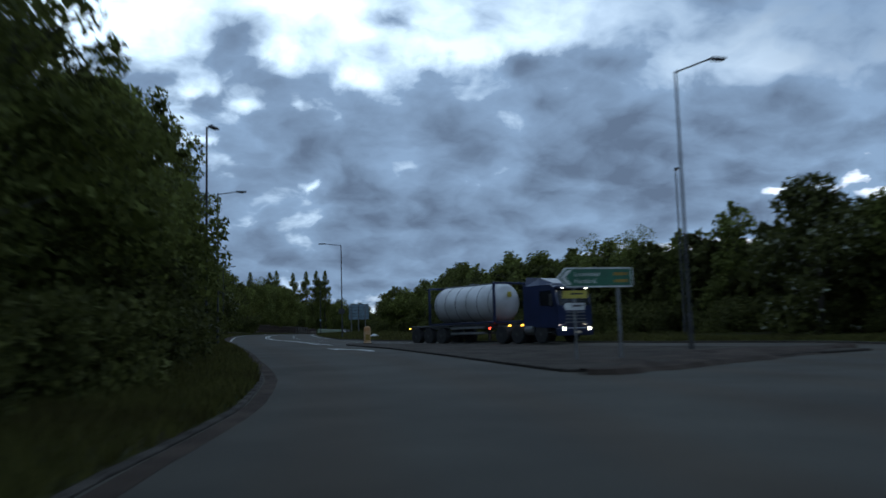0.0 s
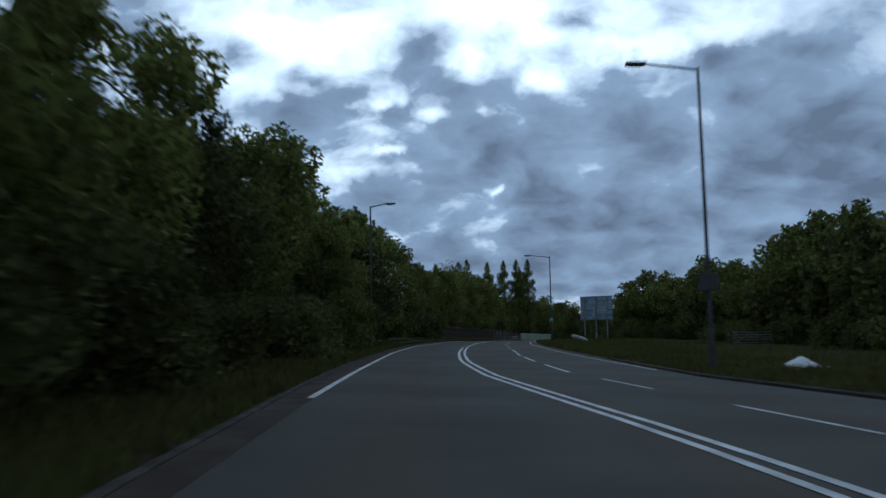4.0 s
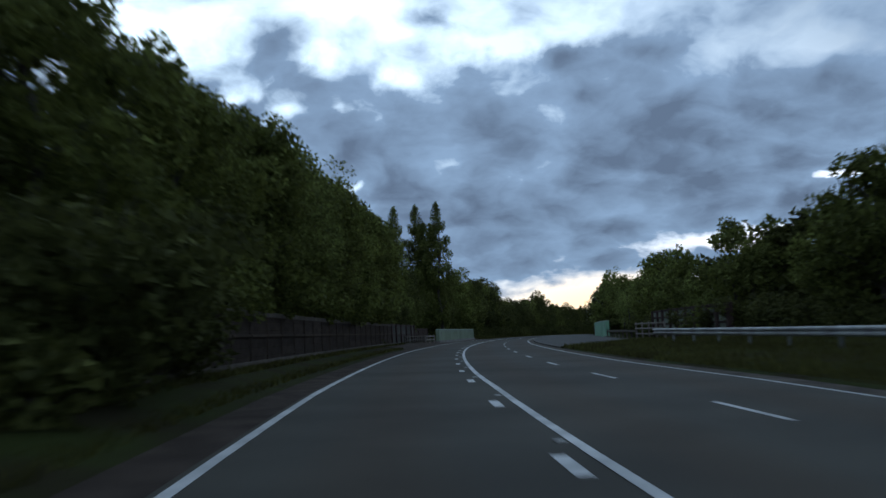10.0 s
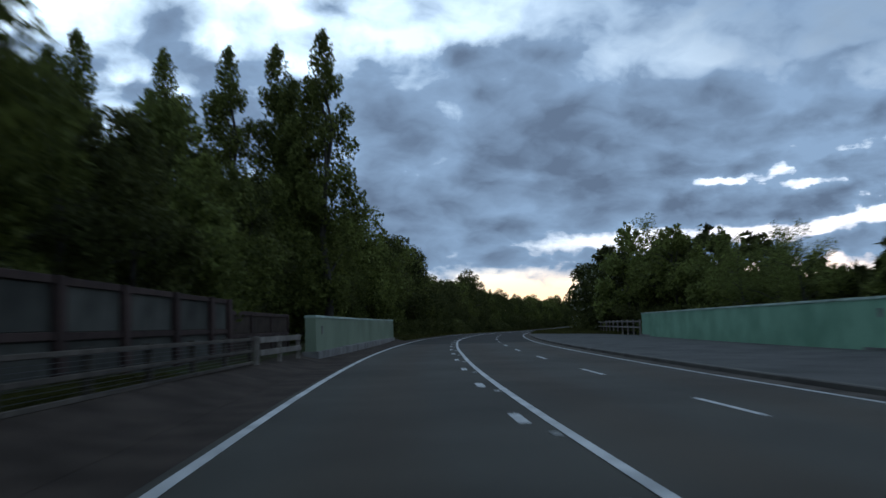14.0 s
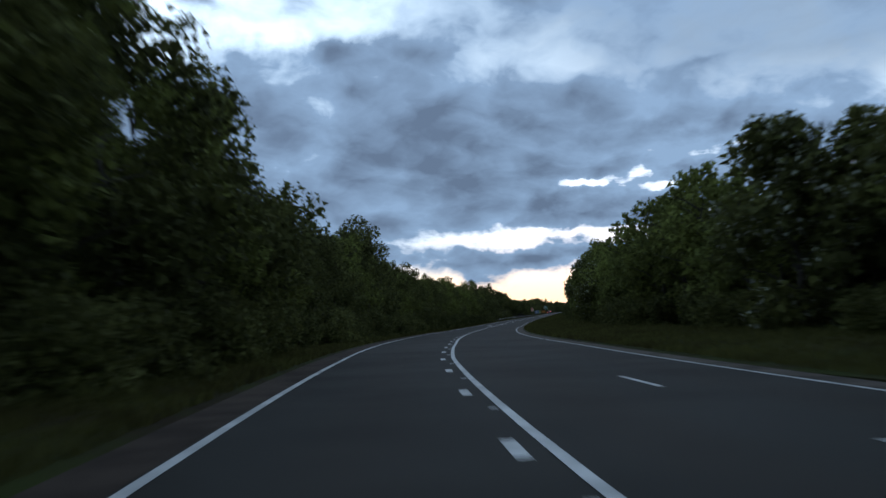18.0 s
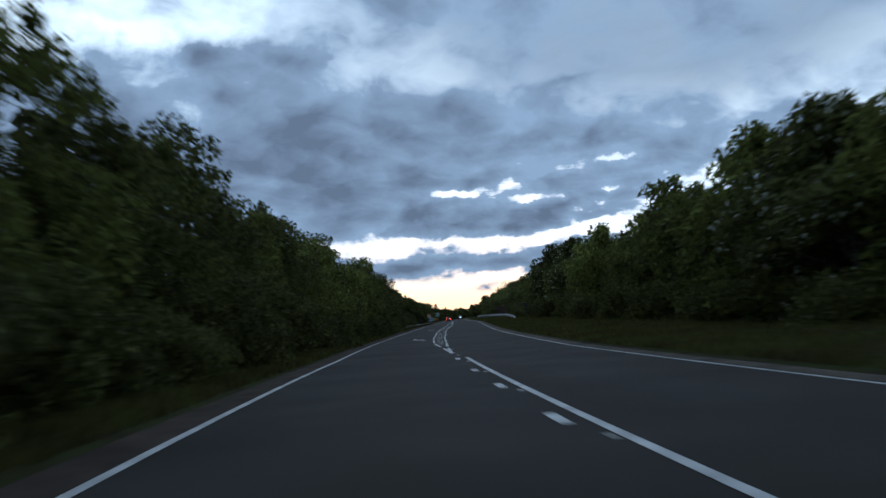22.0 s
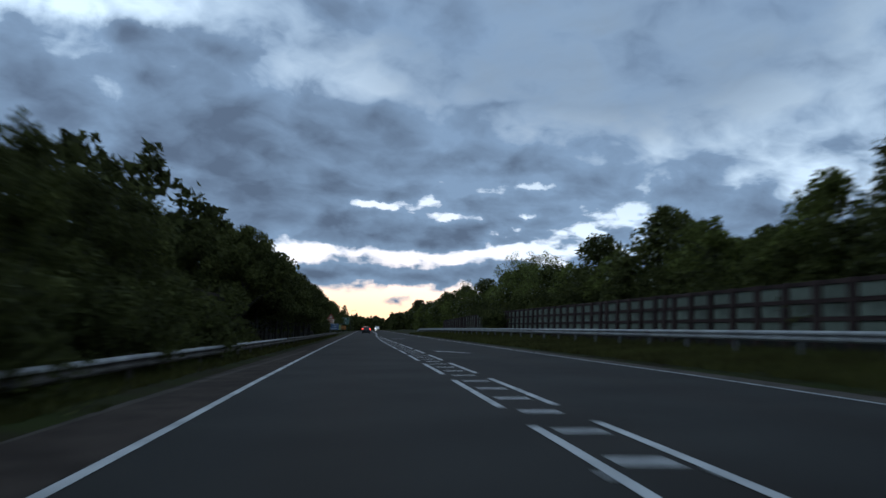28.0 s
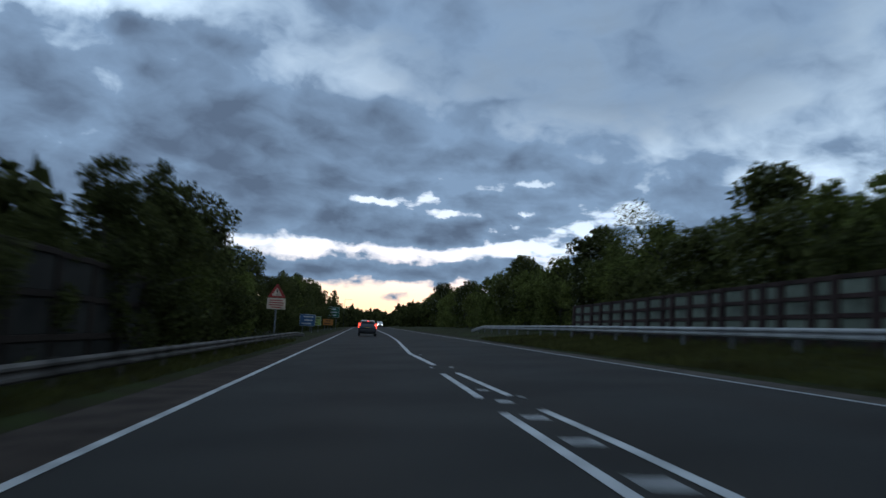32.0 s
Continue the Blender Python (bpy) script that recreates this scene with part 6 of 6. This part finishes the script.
# ---- vehicles ----
def wheel(parent, x, y, r, w, side, hub=None):
    """One wheel at rest: tyre, rim."""
    tyre = part("wheel", Shape().lathe([(-w / 2, r * 0.62), (-w / 2, r * 0.9), (-w / 2 + 0.04, r), (w / 2 - 0.04, r), (w / 2, r * 0.9), (w / 2, r * 0.62)], "X", 22), RUBBER, parent, smooth=False, m=pose(x, y, r))
    part("rim", Shape().lathe([(side * (w / 2 - 0.06), r * 0.62), (side * (w / 2 - 0.02), r * 0.58), (side * (w / 2 - 0.05), r * 0.3), (side * (w / 2 + 0.01), r * 0.18)], "X", 18), hub or STEEL_DARK, tyre)
    return tyre


def car_body(stations):
    """Rings of (y, sill z, belt z, roof z, half width at sill, at belt, at roof)."""
    rings = []
    for y, z0, z1, z2, w0, w1, w2 in stations:
        rings.append([(-w0 * 0.86, y, z0), (-w0, y, z0 + 0.12), (-w1, y, (z0 + z1) / 2), (-w1 * 0.985, y, z1), (-w2, y, z2 - 0.05), (-w2 * 0.82, y, z2),
                      (w2 * 0.82, y, z2), (w2, y, z2 - 0.05), (w1 * 0.985, y, z1), (w1, y, (z0 + z1) / 2), (w0, y, z0 + 0.12), (w0 * 0.86, y, z0)])
    return Shape().loft(rings)


def lead_car(m):
    root = thing("hatchback_car", "black five-door hatchback with lit red tail lamps on the road", "car", m=m)
    part("body", car_body([(-1.98, 0.42, 0.75, 0.80, 0.70, 0.72, 0.70), (-1.92, 0.30, 0.90, 0.95, 0.80, 0.83, 0.80), (-1.80, 0.26, 0.98, 1.10, 0.83, 0.85, 0.74), (-1.50, 0.24, 0.98, 1.44, 0.84, 0.86, 0.62),
                           (-0.9, 0.22, 0.97, 1.52, 0.85, 0.87, 0.64), (0.2, 0.22, 0.95, 1.50, 0.85, 0.87, 0.63), (0.75, 0.22, 0.94, 1.18, 0.85, 0.87, 0.68), (1.15, 0.22, 0.92, 0.97, 0.84, 0.86, 0.74), (1.80, 0.25, 0.76, 0.80, 0.80, 0.80, 0.66), (1.98, 0.32, 0.55, 0.60, 0.70, 0.70, 0.6)]), CARPAINT, root, smooth=False)
    part("rear_window", Shape().add([(-0.62, -1.845, 1.03), (0.62, -1.845, 1.03), (0.52, -1.56, 1.40), (-0.52, -1.56, 1.40), (-0.62, -1.83, 1.02), (0.62, -1.83, 1.02), (0.52, -1.545, 1.39), (-0.52, -1.545, 1.39)], [(0, 1, 2, 3), (7, 6, 5, 4), (0, 4, 5, 1), (1, 5, 6, 2), (2, 6, 7, 3), (3, 7, 4, 0)]), GLASSDARK, root)
    for sx in (-1, 1):
        lampm = part("tail_lamp", Shape().prism([(-1.90, 0.78), (-1.84, 0.78), (-1.66, 1.22), (-1.74, 1.22)], sx * 0.68, sx * 0.845, "X"), TAIL, root, "lit red tail lamp", m=pose(0, -0.05, 0))
        part("mirror", Shape().box((sx * 0.95, 0.55, 1.0), (0.2, 0.12, 0.14), 0.03), CARPAINT, root)
        part("side_window", Shape().add([(sx * 0.862, -1.3, 1.0), (sx * 0.868, 0.55, 0.98), (sx * 0.70, 0.15, 1.40), (sx * 0.69, -1.2, 1.40)], [(0, 1, 2, 3)]), GLASSDARK, root)
        for y in (-1.25, 1.22):
            wheel(root, sx * 0.76, y, 0.30, 0.19, sx, GALV)
    part("bumper", Shape().box((0, -1.97, 0.50), (1.58, 0.16, 0.30), 0.05), BLACK, root)
    pl = part("rear_plate", Shape().box((0, -1.965, 0.80), (0.52, 0.02, 0.12), 0.004), PLATE, root, "yellow rear plate")
    part("text_bar", Shape().box((0, -1.977, 0.80), (0.42, 0.004, 0.06)), BLACK, pl)
    part("brake_light", Shape().box((0, -1.60, 1.45), (0.26, 0.04, 0.03), 0.008), TAIL, root, "small lit high-level lamp")
    part("wiper", Shape().tube((0.0, -1.86, 1.04), (0.28, -1.74, 1.18), 0.010, 0.006, 6), BLACK, root)
    part("exhaust", Shape().tube((0.5, -1.7, 0.3), (0.5, -2.0, 0.29), 0.03, 0.03, 8), GALV, root)
    for sx in (-1, 1):
        part("roof_rail", Shape().tube((sx * 0.55, -1.3, 1.55), (sx * 0.55, 0.1, 1.54), 0.018, 0.018, 6), GALV, root)


lead_car(at(672.0, 0.55, 0.0, 0))


def van(m):
    root = thing("panel_van", "white compact panel van with lit headlamps driving the other way", "van", m=m)
    part("body", car_body([(-2.05, 0.35, 1.0, 1.78, 0.78, 0.85, 0.72), (-1.95, 0.25, 1.0, 1.80, 0.84, 0.88, 0.76), (0.0, 0.22, 1.0, 1.82, 0.86, 0.89, 0.76), (0.75, 0.22, 1.0, 1.74, 0.86, 0.89, 0.72), (1.25, 0.22, 1.02, 1.24, 0.86, 0.88, 0.76),
                           (1.42, 0.22, 1.0, 1.06, 0.85, 0.87, 0.74), (1.95, 0.26, 0.82, 0.86, 0.80, 0.80, 0.62), (2.08, 0.34, 0.60, 0.64, 0.70, 0.70, 0.6)]), VANPAINT, root)
    part("windscreen", Shape().add([(-0.70, 1.30, 1.12), (0.70, 1.30, 1.12), (0.60, 0.83, 1.68), (-0.60, 0.83, 1.68), (-0.70, 1.27, 1.10), (0.70, 1.27, 1.10), (0.60, 0.80, 1.66), (-0.60, 0.80, 1.66)], [(0, 1, 2, 3), (7, 6, 5, 4), (0, 4, 5, 1), (1, 5, 6, 2), (2, 6, 7, 3), (3, 7, 4, 0)]), GLASSDARK, root)
    part("bumper", Shape().box((0, 2.05, 0.46), (1.62, 0.22, 0.36), 0.06), BLACK, root)
    part("grille", Shape().box((0, 2.04, 0.72), (0.7, 0.08, 0.12), 0.02), BLACK, root)
    pl = part("front_plate", Shape().box((0, 2.17, 0.52), (0.52, 0.02, 0.12), 0.004), SIGN_PEACH, root, "pale front plate")
    part("text_bar", Shape().box((0, 2.182, 0.52), (0.42, 0.004, 0.06)), BLACK, pl)
    for sx in (-1, 1):
        part("headlamp", Shape().lathe([(0.0, 0.12), (0.05, 0.14), (0.09, 0.10), (0.10, 0.02)], "Y", 14, (sx * 0.62, 1.93, 0.74)), HEAD, root, "lit headlamp")
        part("mirror", Shape().box((sx * 1.0, 0.95, 1.12), (0.2, 0.12, 0.22), 0.03), BLACK, root)
        part("side_window", Shape().add([(sx * 0.888, 0.1, 1.08), (sx * 0.885, 1.0, 1.08), (sx * 0.775, 0.72, 1.60), (sx * 0.79, 0.1, 1.62)], [(0, 1, 2, 3)]), GLASSDARK, root)
        part("side_strip", Shape().box((sx * 0.885, -0.3, 0.55), (0.03, 2.6, 0.14), 0.01), BLACK, root)
        for y in (-1.35, 1.35):
            wheel(root, sx * 0.78, y, 0.31, 0.19, sx, GALV)
    part("wiper", Shape().tube((-0.1, 1.34, 1.12), (0.5, 1.2, 1.3), 0.010, 0.006, 6), BLACK, root)


van(at(835, 5.25, 0.0, 180))


def tanker():
    rear, front = Vector((5.95, 52.4, 0)), Vector((13.4, 38.9, 0))
    d = (front - rear).normalized()
    m = Matrix.Translation((rear.x, rear.y, 0.58)) @ pose(0, 0, 0, 0, 0, math.degrees(math.atan2(-d.x, d.y)))
    root = thing("tanker_lorry", "dark blue articulated lorry carrying a white tank container", "lorry", m=m)
    part("chassis", Shape().box((-0.42, 4.9, 1.02), (0.16, 9.6, 0.26), 0.02).box((0.42, 4.9, 1.02), (0.16, 9.6, 0.26), 0.02).box((0, 1.4, 1.0), (2.3, 0.12, 0.2), 0.02).box((0, 8.0, 1.1), (2.3, 0.12, 0.2), 0.02), STEEL_DARK, root, "dark trailer frame")
    # tank container
    cont = part("tank", Shape().lathe([(2.55, 0.05), (2.58, 0.46), (2.68, 0.84), (2.86, 1.04), (3.05, 1.10), (8.05, 1.10), (8.24, 1.04), (8.42, 0.84), (8.52, 0.46), (8.55, 0.05)], "Y", 36, (0, 0, 2.32)), TANKSKIN, root, "white insulated tank", smooth=True)
    for y in (3.1, 4.0, 5.0, 6.0, 7.0, 8.0):
        part("band", Shape().lathe([(y - 0.03, 1.09), (y - 0.03, 1.112), (y + 0.03, 1.112), (y + 0.03, 1.09)], "Y", 36, (0, 0, 2.32)), GALV, cont)
    for y in (2.5, 8.6):
        for sx in (-1, 1):
            part("frame_post", Shape().box((sx * 1.15, y, 2.29), (0.13, 0.13, 2.24), 0.012), TRUCKPAINT, cont)
        for z in (1.2, 3.38):
            part("frame_beam", Shape().box((0, y, z), (2.3, 0.12, 0.12), 0.012), TRUCKPAINT, cont)
    for sx in (-1, 1):
        part("bottom_rail", Shape().box((sx * 1.1, 5.55, 1.2), (0.1, 6.0, 0.1), 0.01), TRUCKPAINT, cont)
    part("walkway", Shape().box((0, 5.5, 3.44), (0.5, 5.2, 0.04), 0.008), GALV, cont)
    part("manlid", Shape().tube((0, 5.5, 3.38), (0, 5.5, 3.52), 0.28, 0.28, 16), GALV, cont)
    part("hazard_plate", Shape().box((0, 8.60, 2.75), (0.3, 0.02, 0.3), 0.004), SIGN_YELLOW, cont)
    # running gear
    for y in (1.1, 2.4, 3.7):
        for sx in (-1, 1):
            wheel(root, sx * 1.05, y, 0.50, 0.38, sx)
        part("axle", Shape().tube((-1.0, y, 0.5), (1.0, y, 0.5), 0.08, 0.08, 8), STEEL_DARK, root)
    for y in (9.2, 10.5):
        for sx in (-1, 1):
            wheel(root, sx * 0.98, y, 0.50, 0.52, sx)
    for sx in (-1, 1):
        wheel(root, sx * 1.05, 12.3, 0.50, 0.32, sx)
        part("mudguard", Shape().box((sx * 1.05, 2.4, 1.06), (0.42, 3.9, 0.04), 0.01), BLACK, root)
        part("side_guard", Shape().box((sx * 1.18, 6.2, 0.62), (0.04, 3.2, 0.12), 0.01).box((sx * 1.18, 6.2, 0.92), (0.04, 3.2, 0.12), 0.01), GALV, root, "pale side guard rails")
        part("landing_leg", Shape().box((sx * 0.7, 7.6, 0.6), (0.14, 0.14, 0.9), 0.01), STEEL_DARK, root)
        part("marker_lamp", Shape().box((sx * 1.2, 0.4, 1.0), (0.06, 0.12, 0.07), 0.01), AMBER, root, "lit amber side marker")
        part("marker_lamp", Shape().box((sx * 1.2, 9.9, 0.98), (0.06, 0.16, 0.07), 0.01), AMBER, root, "lit amber side marker")
        part("marker_lamp", Shape().box((sx * 1.2, 10.9, 0.98), (0.06, 0.16, 0.07), 0.01), AMBER, root, "lit amber side marker")
        part("side_lamp", Shape().box((sx * 1.2, 8.2, 0.86), (0.05, 0.16, 0.10), 0.01), TAIL, root, "lit red side lamp")
        part("fuel_tank", Shape().tube((sx * 0.95, 11.1, 0.75), (sx * 0.95, 11.75, 0.75), 0.32, 0.32, 14), GALV, root)
    part("tractor_frame", Shape().box((0, 11.0, 0.85), (0.9, 5.0, 0.28), 0.03), STEEL_DARK, root)
    # cab
    prof = [(11.05, 0.9), (13.5, 0.75), (13.62, 0.95), (13.6, 1.9), (13.32, 2.85), (13.05, 3.0), (11.05, 3.0)]
    cab = part("cab", Shape().prism(prof, -1.22, 1.22, "X"), TRUCKPAINT, root, "dark blue sleeper cab")
    part("roof_deflector", Shape().loft([[(-1.1, 11.1, 3.0), (1.1, 11.1, 3.0), (1.0, 11.1, 3.5), (-1.0, 11.1, 3.5)], [(-1.15, 12.2, 3.0), (1.15, 12.2, 3.0), (0.95, 12.1, 3.4), (-0.95, 12.1, 3.4)], [(-1.1, 13.1, 3.0), (1.1, 13.1, 3.0), (0.9, 13.05, 3.08), (-0.9, 13.05, 3.08)]]), TRUCKPAINT, cab, "blue roof air deflector")
    part("windscreen", Shape().add([(-1.12, 13.615, 1.92), (1.12, 13.615, 1.92), (1.05, 13.38, 2.76), (-1.05, 13.38, 2.76)], [(0, 1, 2, 3)]), GLASSDARK, cab)
    part("sun_visor", Shape().box((0, 13.46, 2.84), (2.3, 0.26, 0.14), 0.03), TRUCKPAINT, cab)
    for k in range(4):
        part("grille_bar", Shape().box((0, 13.64, 1.05 + k * 0.17), (1.5 - 0.06 * k, 0.05, 0.06), 0.01), GALV, cab)
    part("bumper", Shape().box((0, 13.55, 0.58), (2.46, 0.34, 0.42), 0.06), TRUCKPAINT, cab)
    for sx in (-1, 1):
        part("headlamp", Shape().lathe([(0.0, 0.07), (0.05, 0.09), (0.08, 0.06), (0.09, 0.02)], "Y", 14, (sx * 0.92, 13.66, 0.72)), HEAD, cab, "lit headlamp")
        part("roof_lamp", Shape().box((sx * 0.85, 13.6, 2.80), (0.12, 0.05, 0.03), 0.01), HEAD, cab, "lit visor lamp")
        part("mirror", Shape().box((sx * 1.42, 13.3, 2.2), (0.14, 0.16, 0.6), 0.03), BLACK, cab)
        part("side_window", Shape().add([(sx * 1.225, 12.3, 1.95), (sx * 1.225, 13.3, 1.85), (sx * 1.225, 13.15, 2.7), (sx * 1.225, 12.3, 2.7)], [(0, 1, 2, 3)]), GLASSDARK, cab)
        part("step", Shape().box((sx * 1.1, 13.05, 0.55), (0.3, 0.5, 0.06), 0.01), BLACK, cab)
    part("front_plate", Shape().box((0, 13.73, 0.55), (0.52, 0.02, 0.12), 0.004), SIGN_PEACH, cab, "pale front plate")


tanker()
